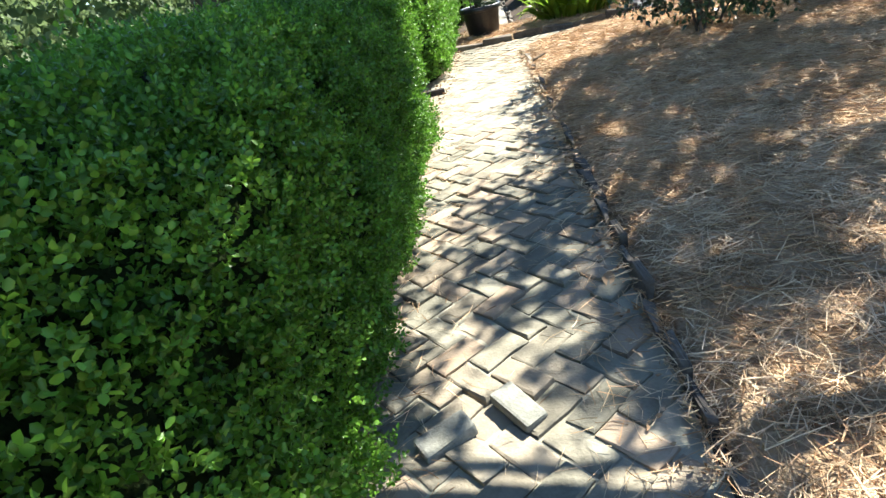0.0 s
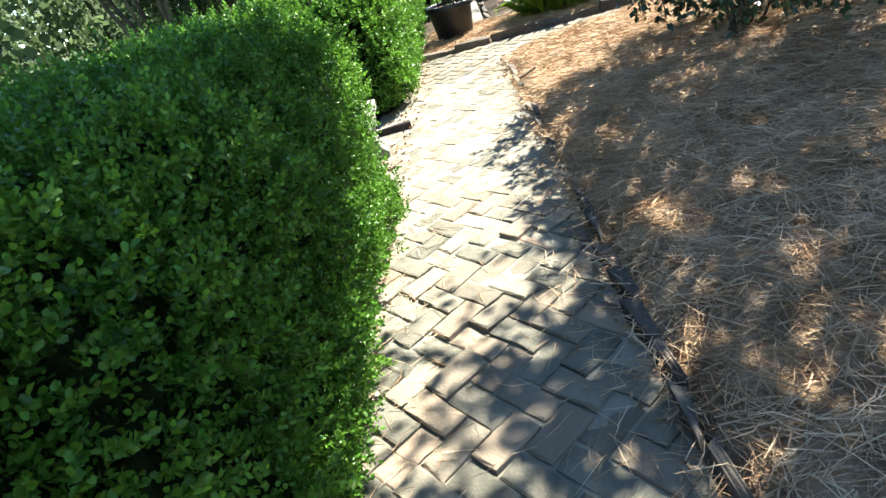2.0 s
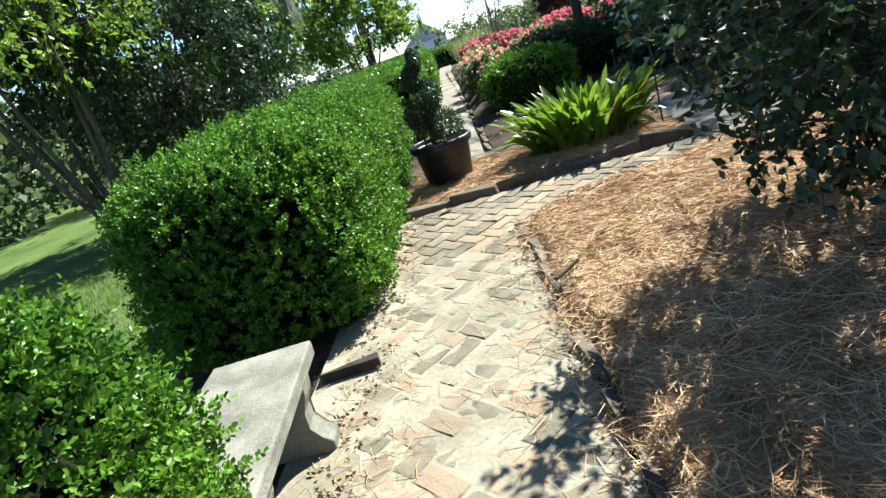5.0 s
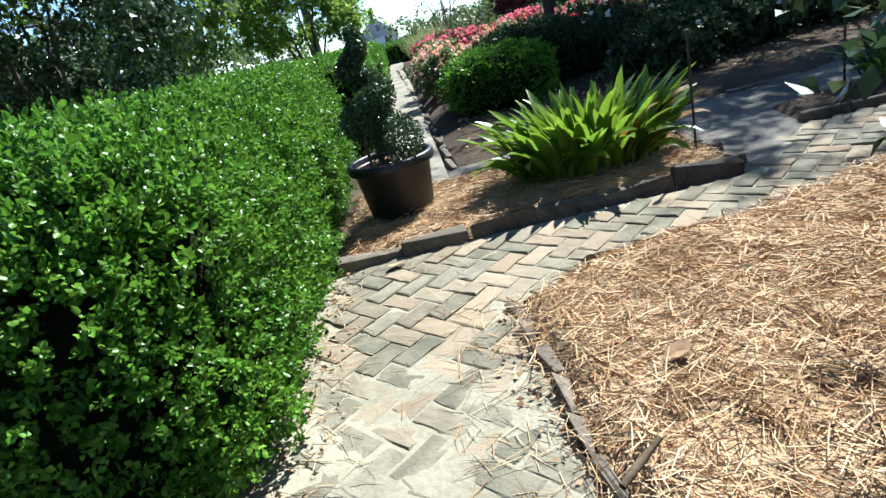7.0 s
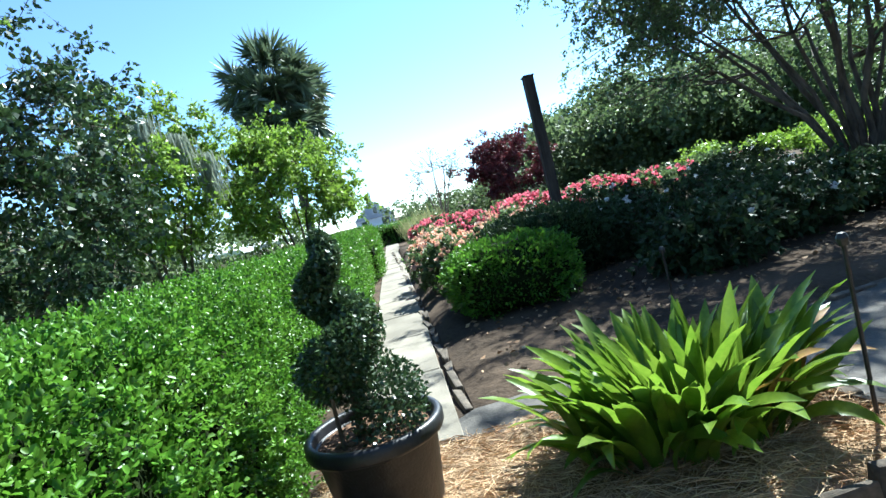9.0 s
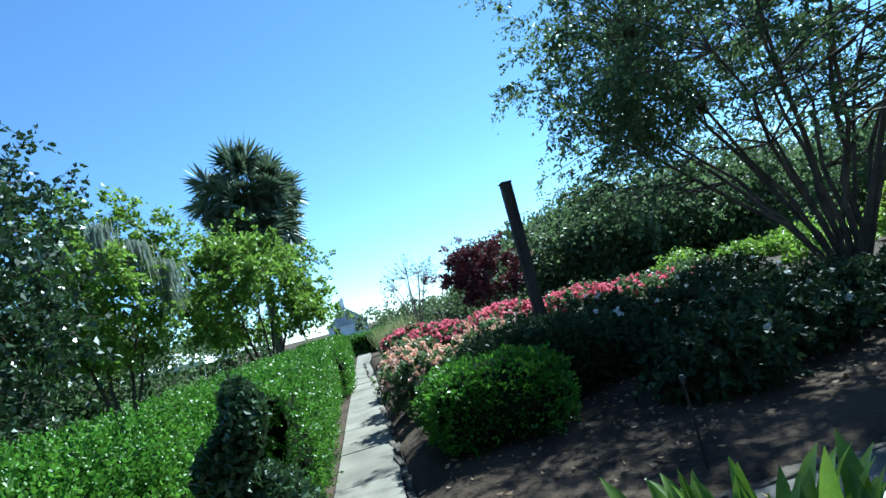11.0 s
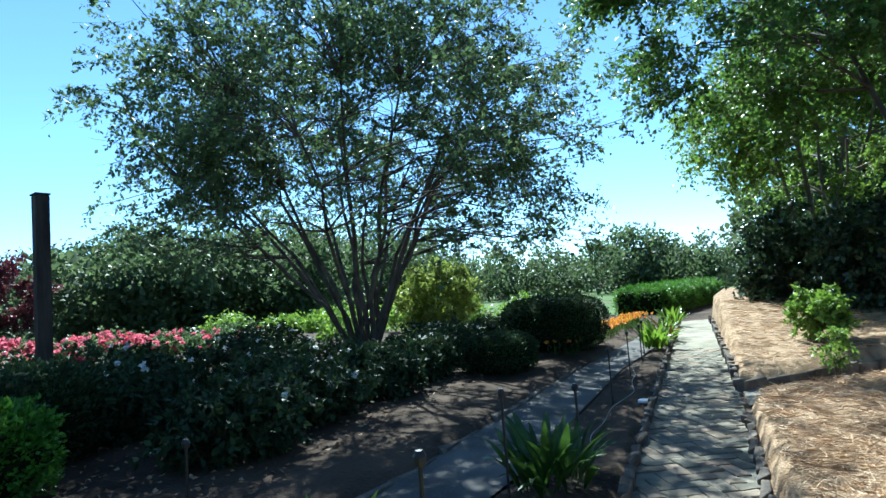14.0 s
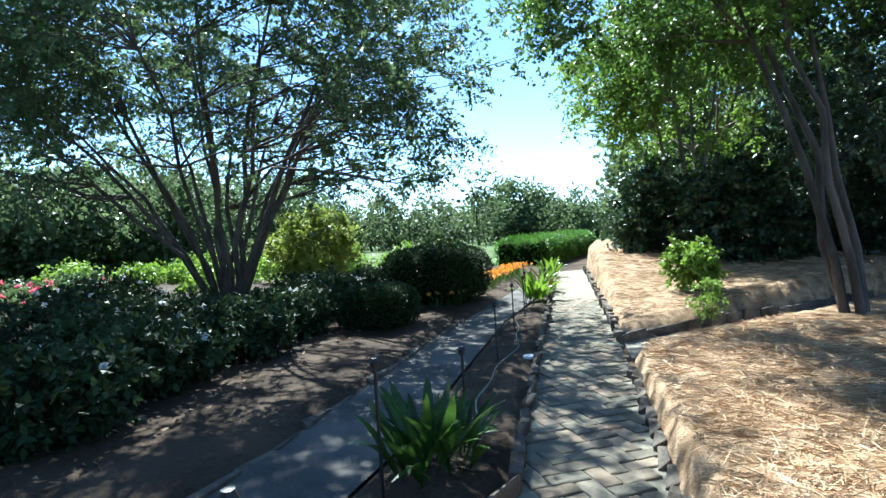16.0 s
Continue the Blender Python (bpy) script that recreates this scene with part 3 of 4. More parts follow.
def woody(name, base, stems, crown, radii, clumps, per, leaf, wood, leafmat, label, category, stem_r=0.05, spread=0.3, clump_r=0.35, limbs=3, flat=0.75, hang=0.0, fork=0.45, blossoms=None, under=-0.75, lean=(0, 0), group="", hollow=0.35, extra=None, even=False, umbrella=False):
    """A tree or shrub: stems, forking limbs, and leafy sprays round the twig ends."""
    bx, by = base
    bz = float(gz(bx, by)) - 0.03
    th = empty(name, bx, by, bz, label, category, group)
    c, r = np.asarray(crown, float), np.asarray(radii, float)
    if even or category != "tree":
        ends = crown_pts(clumps, c, r * 0.92, hollow)
    else:
        lumps = crown_pts(max(8, clumps // (5 if umbrella else 9)), c, r * 0.88, hollow)
        ends = lumps[rng.integers(len(lumps), size=clumps)] + rng.normal(size=(clumps, 3)) * r * 0.13
    ends = ends[(ends[:, 2] - c[2]) / r[2] > under]
    if umbrella:
        q = (ends - c) / r
        ends[:, :2] = c[:2] + (ends[:, :2] - c[:2]) / np.sqrt(1 - 0.8 * np.clip(q[:, 2:], -0.9, 0) ** 2)
        q = (ends - c) / r
        ends = ends[(q[:, 2] > -0.3) | (np.hypot(q[:, 0], q[:, 1]) > 0.66)]
    if extra:
        lumps = crown_pts(max(8, extra[2] // 9), extra[0], extra[1], hollow)
        ends = np.concatenate([ends, lumps[rng.integers(len(lumps), size=extra[2])] + rng.normal(size=(extra[2], 3)) * np.asarray(extra[1]) * 0.13])
    inv = th.matrix_world.inverted()
    tips = crown_pts(stems, c, r * 0.6, 0.2)
    tips[:, 2] = np.maximum(tips[:, 2], c[2] - r[2] * 0.3)
    forks, limbset = [], []
    for i in range(stems):
        a0 = 2 * math.pi * i / stems + rng.uniform(0, 0.6)
        foot = np.array([bx + math.cos(a0) * stem_r * 1.6 * min(1, stems - 1), by + math.sin(a0) * stem_r * 1.6 * min(1, stems - 1), bz])
        top = tips[i].copy()
        top[:2] = c[:2] + (np.array([math.cos(a0), math.sin(a0)]) * r[:2] * spread * rng.uniform(0.5, 1.3)) + np.array(lean)
        pts = curve_pts(foot, top, 0.0, 7, 0.009)
        s = np.linspace(0, 1, 7)[:, None]
        pts[:, :2] -= np.sin(np.pi * s) * (top - foot)[:2] * 0.10
        rr = stem_r * rng.uniform(0.7, 1.1) * np.linspace(1.0, 0.35, 7)
        st = link("stem" if stems > 1 else "trunk", raw(*tube(pts, rr, 8), True), wood)
        st.parent, st.matrix_parent_inverse = th, inv
        for k in (3, 4, 5, 6):
            forks.append((pts[k], rr[k]))
    fp = np.array([f[0] for f in forks])
    pick = ends[rng.choice(len(ends), min(len(ends), stems * limbs * 4), replace=False)]
    for e in pick:
        dist = np.linalg.norm(fp - e, axis=1) + np.maximum(0, fp[:, 2] - e[2]) * 1.5
        j = int(np.argmin(dist))
        a = fp[j]
        limbset.append(tube(curve_pts(a, e, 0.06, 5, 0.04), np.linspace(min(forks[j][1] * 0.7, stem_r * 0.5), 0.006, 5), 5))
    # each clump is a handful of drooping twigs with leaves set along them
    tw = max(3, per // 12)
    k = len(ends) * tw
    axis = np.repeat(unit(ends - c), tw, 0)
    td = unit(rand_dirs(k) * [1, 1, flat] + axis * 0.6 + [0, 0, 0.08])
    org = np.repeat(ends, tw, 0) + rng.normal(size=(k, 3)) * clump_r * 0.10 - td * clump_r * 0.15
    tl = clump_r * rng.uniform(0.45, 1.0, (k, 1))
    if limbs > 2:
        limbset.append(blades(org, td, tl[:, 0], 0.007, 0.15))
    if limbset:
        lb = link("branchwork", raw(*merge(*limbset), True), wood)
        lb["kind"] = "stuff"
        lb.parent, lb.matrix_parent_inverse = th, inv
    m = max(1, per // tw)
    n = k * m
    s = rng.uniform(0.1, 1.05, (n, 1))
    dd = np.repeat(td, m, 0)
    side = unit(np.cross(dd, rand_dirs(n)))
    tll = np.repeat(tl, m, 0)
    pos = np.repeat(org, m, 0) + dd * tll * s + side * leaf * 0.42
    pos[:, 2] -= (s[:, 0] ** 2) * (hang + 0.12 * tll[:, 0])
    dirs = dd * 0.55 + side * 0.8 + rand_dirs(n) * 0.3 + np.array([0, 0, -0.2])
    ob = link("foliage", raw(*leaves(pos, dirs, leaf, leaf * 0.58)), leafmat)
    ob["kind"] = "stuff"
    ob.parent, ob.matrix_parent_inverse = th, inv
    if blossoms:
        bn, bl, bmat = blossoms
        d = rand_dirs(bn)
        d[:, 2] = np.abs(d[:, 2]) * 0.9 + 0.05
        bp = c + unit(d) * r * rng.uniform(0.85, 1.05, (bn, 1))
        pet = np.repeat(bp, 7, 0)
        pd = rand_dirs(bn * 7)
        ob = link("blossoms", raw(*leaves(pet + pd * bl * 0.4, pd, bl, bl * 0.8)), bmat)
        ob["kind"] = "stuff"
        ob.parent, ob.matrix_parent_inverse = th, inv
    return th


woody("crape_myrtle", (9.31, 17.06), 20, (9.6, 17.15, 4.8), (4.75, 4.75, 3.7), 1700, 72, 0.088, M_BARKD, M_TREE, "large spreading crape myrtle with many bare smooth stems", "tree", 0.062, 0.62, 0.8, 8, 0.5, 0.08, under=-0.72, hollow=0.62, umbrella=True)
# extra: foliage lump added mostly above the view, to shade the straw bed
woody("crape_myrtle", (9.83, 7.65), 4, (11.0, 8.7, 5.9), (3.3, 3.2, 2.5), 420, 150, 0.09, M_BARKD, M_LEAFY, "tall multi-stemmed tree with bare lower stems beside the branch path", "tree", 0.068, 0.16, 0.85, 8, 0.6, 0.1, under=-0.7, hollow=0.6, extra=((9.6, 10.5, 6.6), (1.9, 1.5, 0.9), 130))
woody("crape_myrtle", (15.67, 9.54), 6, (15.96, 9.33, 4.9), (2.9, 2.8, 3.0), 340, 140, 0.10, M_BARK, M_BRIGHT, "slender multi-stemmed tree with light green young leaves", "tree", 0.07, 0.4, 0.85, 6, 0.7, 0.15, under=-0.9)
# crown stays out of view, placed so its shade dapples path and bed
woody("shade_casting_tree", (2.83, 4.18), 2, (5.0, 6.5, 4.0), (2.1, 2.2, 1.0), 320, 60, 0.10, M_BARKD, M_TREE, "small shade tree over the straw bed", "tree", 0.07, 0.4, 0.75, 8, 0.6, even=True)
# unseen tree, added only to keep sun off the near hedge
woody("shade_casting_tree", (3.3, 2.5), 2, (1.58, 5.25, 4.2), (1.15, 2.2, 0.6), 350, 56, 0.10, M_BARKD, M_TREE, "unseen leaning tree added to shade the hedge", "tree", 0.06, 0.4, 0.7, 8, 0.6, even=True)
woody("camellia_bush", (2.62, 6.95), 8, (2.75, 7.05, 1.38), (1.2, 1.15, 1.12), 340, 54, 0.062, M_BARKD, M_HOLLY, "dark glossy evergreen shrub on thin bare stems in the straw", "shrub", 0.014, 0.5, 0.34, 8, 0.8, 0.03, under=-0.86)
woody("holly_tree", (-3.6, 14.4), 7, (-3.7, 14.6, 3.1), (2.2, 2.4, 2.3), 620, 62, 0.09, M_BARKD, M_HOLLY, "dark glossy holly with grey twigs behind the hedge", "tree", 0.05, 0.5, 0.6, 6, 0.9, 0.05, under=-0.8)
woody("green_tree", (-4.0, 12.5), 7, (-4.1, 12.0, 3.9), (2.2, 2.2, 1.7), 380, 62, 0.085, M_BARKD, M_BRIGHT, "small tree with fresh light green leaves behind the hedge", "tree", 0.05, 0.6, 0.6, 6, 0.8, 0.2, under=-0.6, hollow=0.55)
woody("green_tree", (-1.5, 25.5), 5, (-1.5, 25.6, 3.2), (2.1, 2.2, 1.9), 420, 62, 0.13, M_BARKD, M_BRIGHT, "bright green young tree beside the long hedge", "tree", 0.06, 0.5, 0.65, 6, 0.9, 0.05, under=-0.6, hollow=0.5)
woody("green_tree", (-4.6, 23.5), 5, (-4.4, 23.5, 3.9), (2.1, 2.2, 2.5), 420, 62, 0.13, M_BARKD, M_BRIGHT, "bright green tree hung with grey moss", "tree", 0.06, 0.5, 0.7, 6, 0.9, 0.1, under=-0.65, hollow=0.5)
woody("purple_tree", (8.3, 37.0), 4, (8.0, 37.0, 2.7), (2.0, 1.8, 1.6), 260, 50, 0.17, M_BARKD, M_PURPLE, "small tree with dark purple leaves", "tree", 0.06, 0.4, 0.7, 5, 0.9, under=-0.9)
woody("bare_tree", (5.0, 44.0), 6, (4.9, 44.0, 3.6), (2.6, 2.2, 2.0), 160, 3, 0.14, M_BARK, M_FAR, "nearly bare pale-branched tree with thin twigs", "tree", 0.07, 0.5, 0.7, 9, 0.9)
woody("golden_shrub", (13.34, 18.38), 5, (13.34, 18.38, 1.45), (1.25, 1.2, 1.0), 260, 60, 0.10, M_TWIG, M_YELLOW, "rounded golden-green shrub lit by the sun", "shrub", 0.03, 0.4, 0.42, 3, 0.9, under=-0.95)
woody("green_bush", (10.71, 9.38), 4, (10.67, 9.43, 0.86), (0.37, 0.37, 0.34), 80, 34, 0.08, M_TWIG, M_BRIGHT, "small leafy bush in the straw bed", "shrub", 0.012, 0.4, 0.22, 3, 0.9)
woody("green_bush", (9.25, 9.2), 4, (9.25, 9.2, 0.56), (0.22, 0.22, 0.24), 40, 20, 0.05, M_TWIG, M_BRIGHT, "tiny upright bush in the straw bed", "shrub", 0.008, 0.4, 0.14, 3, 1.0)
for x, y, w, h in ((15.38, 10.14, 1.2, 1.4), (17.69, 10.5, 1.4, 1.6), (13.85, 8.57, 1.2, 1.3), (17.34, 7.91, 1.8, 1.6), (14.81, 6.35, 1.5, 1.4)):
    woody("evergreen_shrub", (x, y), 5, (x, y, 0.3 + h * 0.85), (w, w, h), 300, 46, 0.12, M_BARKD, M_HOLLY, "dense dark evergreen shrub under the trees", "shrub", 0.04, 0.5, 0.5, 3, 0.9, under=-0.95, group="evergreens under the trees")

woody("evergreen_tree", (12.91, 6.29), 4, (12.61, 6.4, 3.9), (2.3, 2.1, 2.6), 330, 56, 0.11, M_BARKD, M_HOLLY, "dark glossy evergreen tree crowding behind the bare stems", "tree", 0.06, 0.4, 0.7, 6, 0.8, 0.08, under=-0.75)


def clipped_ball(name, x, y, rx, top, n, size, material, label, category="shrub", lump=0.05):
    """A close-clipped shrub: near-black core as painted inner shade with a skin of leaves, never quite round."""
    z0 = float(gz(x, y)) - 0.02
    th = empty(name, x, y, z0, label, category)
    d = rand_dirs(n)
    d[:, 2] = d[:, 2] * 0.75 + 0.25
    d = unit(d)
    h = (top - z0) / 2
    prof = np.sign(d) * np.abs(d) ** 0.72
    wob = 1 + lump * (vnoise(d[:, 0] * 3, d[:, 1] * 3 + d[:, 2] * 2, 3.0, x) + 0.8 * vnoise(d[:, 1] * 4, d[:, 2] * 4, 5.0, y))
    p = prof * np.array([rx, rx, h]) * wob[:, None] * rng.normal(1.0, 0.025, (n, 1)) + np.array([x, y, z0 + h])
    keep = p[:, 2] > z0 + 0.02
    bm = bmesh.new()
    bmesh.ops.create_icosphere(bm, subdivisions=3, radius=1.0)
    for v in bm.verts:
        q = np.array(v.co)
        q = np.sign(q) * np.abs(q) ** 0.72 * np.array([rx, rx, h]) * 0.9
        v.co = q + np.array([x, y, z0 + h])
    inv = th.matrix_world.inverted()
    ob = part("shade_core", bm, M_BOX_IN, None, "", True)
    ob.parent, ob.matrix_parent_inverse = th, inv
    dirs = d[keep] + rand_dirs(keep.sum()) * 0.8 + [0, 0, 0.3]
    ob = link("foliage", raw(*leaves(p[keep], dirs, size, size * 0.55)), material)
    ob["kind"] = "stuff"
    ob.parent, ob.matrix_parent_inverse = th, inv
    return th


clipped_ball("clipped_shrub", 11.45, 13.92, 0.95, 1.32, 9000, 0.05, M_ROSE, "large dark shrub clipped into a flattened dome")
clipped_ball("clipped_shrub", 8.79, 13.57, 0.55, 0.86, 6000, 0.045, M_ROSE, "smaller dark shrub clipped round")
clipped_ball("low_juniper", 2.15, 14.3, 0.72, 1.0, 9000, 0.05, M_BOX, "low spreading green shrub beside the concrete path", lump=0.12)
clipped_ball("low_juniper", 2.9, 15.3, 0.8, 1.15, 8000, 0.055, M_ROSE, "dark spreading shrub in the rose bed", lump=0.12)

# rose bushes: red bank, pink by the path, white in the shade
for x, y, w, h, n in ((3.0, 23.0, 1.0, 0.48, 190), (4.6, 22.4, 1.1, 0.52, 260), (6.3, 21.8, 1.1, 0.5, 200), (8.0, 22.0, 1.1, 0.45, 40), (9.6, 22.0, 1.0, 0.45, 12), (2.6, 25.5, 1.0, 0.5, 140)):
    woody("red_rose_bush", (x, y), 5, (x, y, 0.24 + h), (w, w * 0.9, h), 170, 46, 0.085, M_TWIG, M_TREE, "rose bush covered in bright red blossom", "rose bush", 0.015, 0.5, 0.35, 2, 0.9, under=-0.95, blossoms=(int(n * 1.8), 0.08, M_RED), group="red rose bank")
for x, y, w, h, n in ((1.65, 16.4, 0.5, 0.42, 90), (1.8, 17.8, 0.6, 0.45, 110), (2.9, 17.4, 0.7, 0.5, 60), (1.9, 19.6, 0.6, 0.45, 60)):
    woody("pink_rose_bush", (x, y), 4, (x, y, 0.25 + h), (w, w, h), 120, 44, 0.065, M_TWIG, M_TREE, "low rose bush with pale pink and peach flowers", "rose bush", 0.012, 0.5, 0.25, 2, 0.9, under=-0.95, blossoms=(int(n * 1.1), 0.06, M_PINK), group="pink roses by the path")
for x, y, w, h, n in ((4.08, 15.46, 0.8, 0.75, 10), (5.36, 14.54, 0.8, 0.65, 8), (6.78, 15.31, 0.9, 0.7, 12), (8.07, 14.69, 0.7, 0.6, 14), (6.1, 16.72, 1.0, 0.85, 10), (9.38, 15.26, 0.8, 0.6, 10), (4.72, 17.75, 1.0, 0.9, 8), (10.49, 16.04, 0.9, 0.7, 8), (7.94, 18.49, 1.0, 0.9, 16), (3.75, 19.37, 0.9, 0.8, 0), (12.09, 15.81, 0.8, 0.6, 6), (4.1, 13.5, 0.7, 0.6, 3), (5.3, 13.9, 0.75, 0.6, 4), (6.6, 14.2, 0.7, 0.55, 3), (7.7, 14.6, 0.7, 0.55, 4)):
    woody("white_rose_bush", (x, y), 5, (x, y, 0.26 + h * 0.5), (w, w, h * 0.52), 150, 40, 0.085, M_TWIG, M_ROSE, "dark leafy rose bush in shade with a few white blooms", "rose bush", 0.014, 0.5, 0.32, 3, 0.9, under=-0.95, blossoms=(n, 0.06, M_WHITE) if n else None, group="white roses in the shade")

# bright flower strip by the north path
for i, x in enumerate(np.linspace(11.0, 17.6, 12)):
    y = 13.48 + (x - 11.0) * 0.14
    th = empty("bedding_flower", float(x), float(y), 0.22, "clump of orange and yellow bedding flowers in sun", "flower", "bright flower strip")
    inv = th.matrix_world.inverted()
    r = np.stack([rng.normal(size=40) * 0.22 + x, rng.normal(size=40) * 0.16 + y, np.full(40, 0.24)], 1)
    d = rand_dirs(40) * 0.3 + [0, 0, 1]
    ob = link("greenery", raw(*blades(r, d, 0.3, 0.02)), M_GRASS)
    ob["kind"] = "stuff"
    ob.parent, ob.matrix_parent_inverse = th, inv
    hd = np.repeat(r + unit(d) * 0.26, 5, 0)
    pd = rand_dirs(200) + [0, 0, 0.6]
    ob = link("petals", raw(*leaves(hd + unit(pd) * 0.02, pd, 0.07, 0.05)), M_ORANGE)
    ob["kind"] = "stuff"
    ob.parent, ob.matrix_parent_inverse = th, inv

# far woods
def far_wood(name, spots, leaf, material, label, per=420):
    sets = []
    for x, y, r, h in spots:
        n = per
        k = max(6, int(n / 28))
        cl = crown_pts(k, (x, y, h * 0.52), (r, r, h * 0.48), 0.5)
        c = np.repeat(cl, 28, 0) + rng.normal(size=(k * 28, 3)) * r * 0.13
        sets.append(leaves(c, rand_dirs(k * 28), leaf, leaf * 0.75))
        sets.append(tube(curve_pts((x, y, 0), (x, y, h * 0.7), 0, 5, 0.02), np.linspace(0.03 * h, 0.012 * h, 5), 6))
    ob = link(name, raw(*merge(*sets)), material)
    return tagged(ob, label, "woods", "", "stuff")


spots = []
for a in np.linspace(12, 50, 28):
    dd = rng.uniform(46, 62)
    spots.append((2 + dd * math.sin(radians(a)), 9 + dd * math.cos(radians(a)), rng.uniform(2.4, 4.6), rng.uniform(4.0, 9.0)))
for a in np.linspace(18, 40, 12):
    dd = rng.uniform(30, 38)
    spots.append((2 + dd * math.sin(radians(a)), 9 + dd * math.cos(radians(a)), rng.uniform(2.2, 3.2), rng.uniform(4.5, 6.5)))
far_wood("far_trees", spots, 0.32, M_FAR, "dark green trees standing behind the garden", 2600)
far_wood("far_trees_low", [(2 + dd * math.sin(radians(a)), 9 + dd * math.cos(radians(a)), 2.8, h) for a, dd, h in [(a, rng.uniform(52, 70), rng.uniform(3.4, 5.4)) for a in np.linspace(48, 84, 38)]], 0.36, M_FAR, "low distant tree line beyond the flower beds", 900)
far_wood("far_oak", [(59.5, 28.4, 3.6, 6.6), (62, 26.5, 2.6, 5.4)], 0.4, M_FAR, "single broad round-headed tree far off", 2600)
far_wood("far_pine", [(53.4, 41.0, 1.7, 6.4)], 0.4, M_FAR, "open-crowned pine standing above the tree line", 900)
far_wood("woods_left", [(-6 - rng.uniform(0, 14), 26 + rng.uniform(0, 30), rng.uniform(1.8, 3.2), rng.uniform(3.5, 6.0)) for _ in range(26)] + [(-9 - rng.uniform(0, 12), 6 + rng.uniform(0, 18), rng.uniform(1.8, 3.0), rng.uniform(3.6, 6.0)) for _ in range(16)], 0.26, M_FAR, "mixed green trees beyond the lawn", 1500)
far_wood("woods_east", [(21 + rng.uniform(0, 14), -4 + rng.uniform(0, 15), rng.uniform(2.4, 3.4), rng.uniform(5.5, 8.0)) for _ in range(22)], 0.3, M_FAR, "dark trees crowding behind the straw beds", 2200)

far_wood("garden_shrubs", [(rng.uniform(12.5, 24), rng.uniform(19.5, 29), rng.uniform(0.7, 1.1), rng.uniform(0.9, 1.5)) for _ in range(26)], 0.14, M_BRIGHT, "low sunlit green planting beyond the rose bed", 700)
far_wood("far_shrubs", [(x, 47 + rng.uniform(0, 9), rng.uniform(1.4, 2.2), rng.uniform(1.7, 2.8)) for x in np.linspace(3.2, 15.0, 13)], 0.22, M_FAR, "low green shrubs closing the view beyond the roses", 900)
hedge("clipped_hedge", -1.4, 3.2, 37.0, 38.2, 1.15, 0.3, 1800, 0.06, "low dark clipped hedge across the end of the concrete path", lump=0.06)
for x, y, h in ((2.2, 30.5, 1.1), (2.9, 32.0, 1.3), (2.4, 33.6, 1.1)):
    th = empty("ornamental_grass", x, y, 0.2, "pale tufted ornamental grass beside the far end of the path", "grass", "pale grasses")
    n = 420
    r = np.stack([rng.normal(size=n) * 0.16 + x, rng.normal(size=n) * 0.16 + y, np.full(n, 0.16)], 1)
    ob = link("blades", raw(*blades(r, rand_dirs(n) * [0.55, 0.55, 0.1] + [0, 0, 1], h, 0.022, 0.3)), M_PALEGRASS)
    ob["kind"] = "stuff"
    ob.parent, ob.matrix_parent_inverse = th, th.matrix_world.inverted()

# hanging moss on the left trees
for x, y, z in ((-4.0, 22.3, 5.2), (-3.4, 22.6, 4.7), (-5.0, 22.2, 4.9), (-3.0, 23.0, 4.2), (-4.6, 14.0, 3.9)):
    th = empty("hanging_moss", x, y, z, "grey strand of moss hanging from a branch", "moss", "hanging moss")
    n = 160
    r = np.stack([rng.normal(size=n) * 0.16 + x, rng.normal(size=n) * 0.16 + y, z + rng.uniform(-0.1, 0.1, n)], 1)
    ob = link("moss_tuft", raw(*blades(r, np.array([0, 0, -1.0]) + rng.normal(size=(n, 3)) * 0.12, 1.1, 0.03, 0.1)), M_MOSS)
    ob.parent, ob.matrix_parent_inverse = th, th.matrix_world.inverted()


def palm(x, y, height, r):
    """A cabbage palm: ringed trunk and a round head of fan leaves, the lowest hanging."""
    z0 = float(gz(x, y)) - 0.03
    th = empty("cabbage_palm", x, y, z0, "tall cabbage palm with a round head of grey-green fan leaves", "palm tree")
    inv = th.matrix_world.inverted()
    n = 26
    pts = np.stack([x + 0.1 * np.sin(np.linspace(0, 2, n)), y + 0 * np.linspace(0, 1, n), np.linspace(z0, z0 + height, n)], 1)
    ob = link("trunk", raw(*tube(pts, 0.2 + 0.02 * (np.arange(n) % 2), 10), True), M_BARKD)
    ob.parent, ob.matrix_parent_inverse = th, inv
    heart = np.array([pts[-1, 0], y, z0 + height])
    for i in range(150):
        el = math.asin(rng.uniform(-0.75, 0.98)) if i < 112 else rng.uniform(-1.35, -0.7)
        az = i * 2.39996
        d = np.array([math.cos(el) * math.cos(az), math.cos(el) * math.sin(az), math.sin(el)])
        stem = r * rng.uniform(0.2, 0.74)
        hub = heart + d * stem + np.array([0, 0, -0.12 * r * (1 - d[2])])
        s = unit(np.cross(d, rng.normal(size=3)))
        ang = np.linspace(-1.7, 1.7, 20)
        dirs = np.cos(ang)[:, None] * d + np.sin(ang)[:, None] * s + np.array([0, 0, -0.35])
        ln = r * rng.uniform(0.33, 0.47) * (0.8 + 0.2 * np.cos(ang))
        v, f = leaves(hub + unit(dirs) * ln[:, None] * 0.5, dirs, ln, 0.17, 0.3)
        tv, tf = tube(curve_pts(heart, hub, 0.05, 4, 0.01), [0.03, 0.025, 0.02, 0.015], 4)
        ob = link("frond", raw(*merge((v, f), (tv, tf))), M_PALM)
        ob.parent, ob.matrix_parent_inverse = th, inv


palm(-2.1, 33.5, 7.8, 2.55)

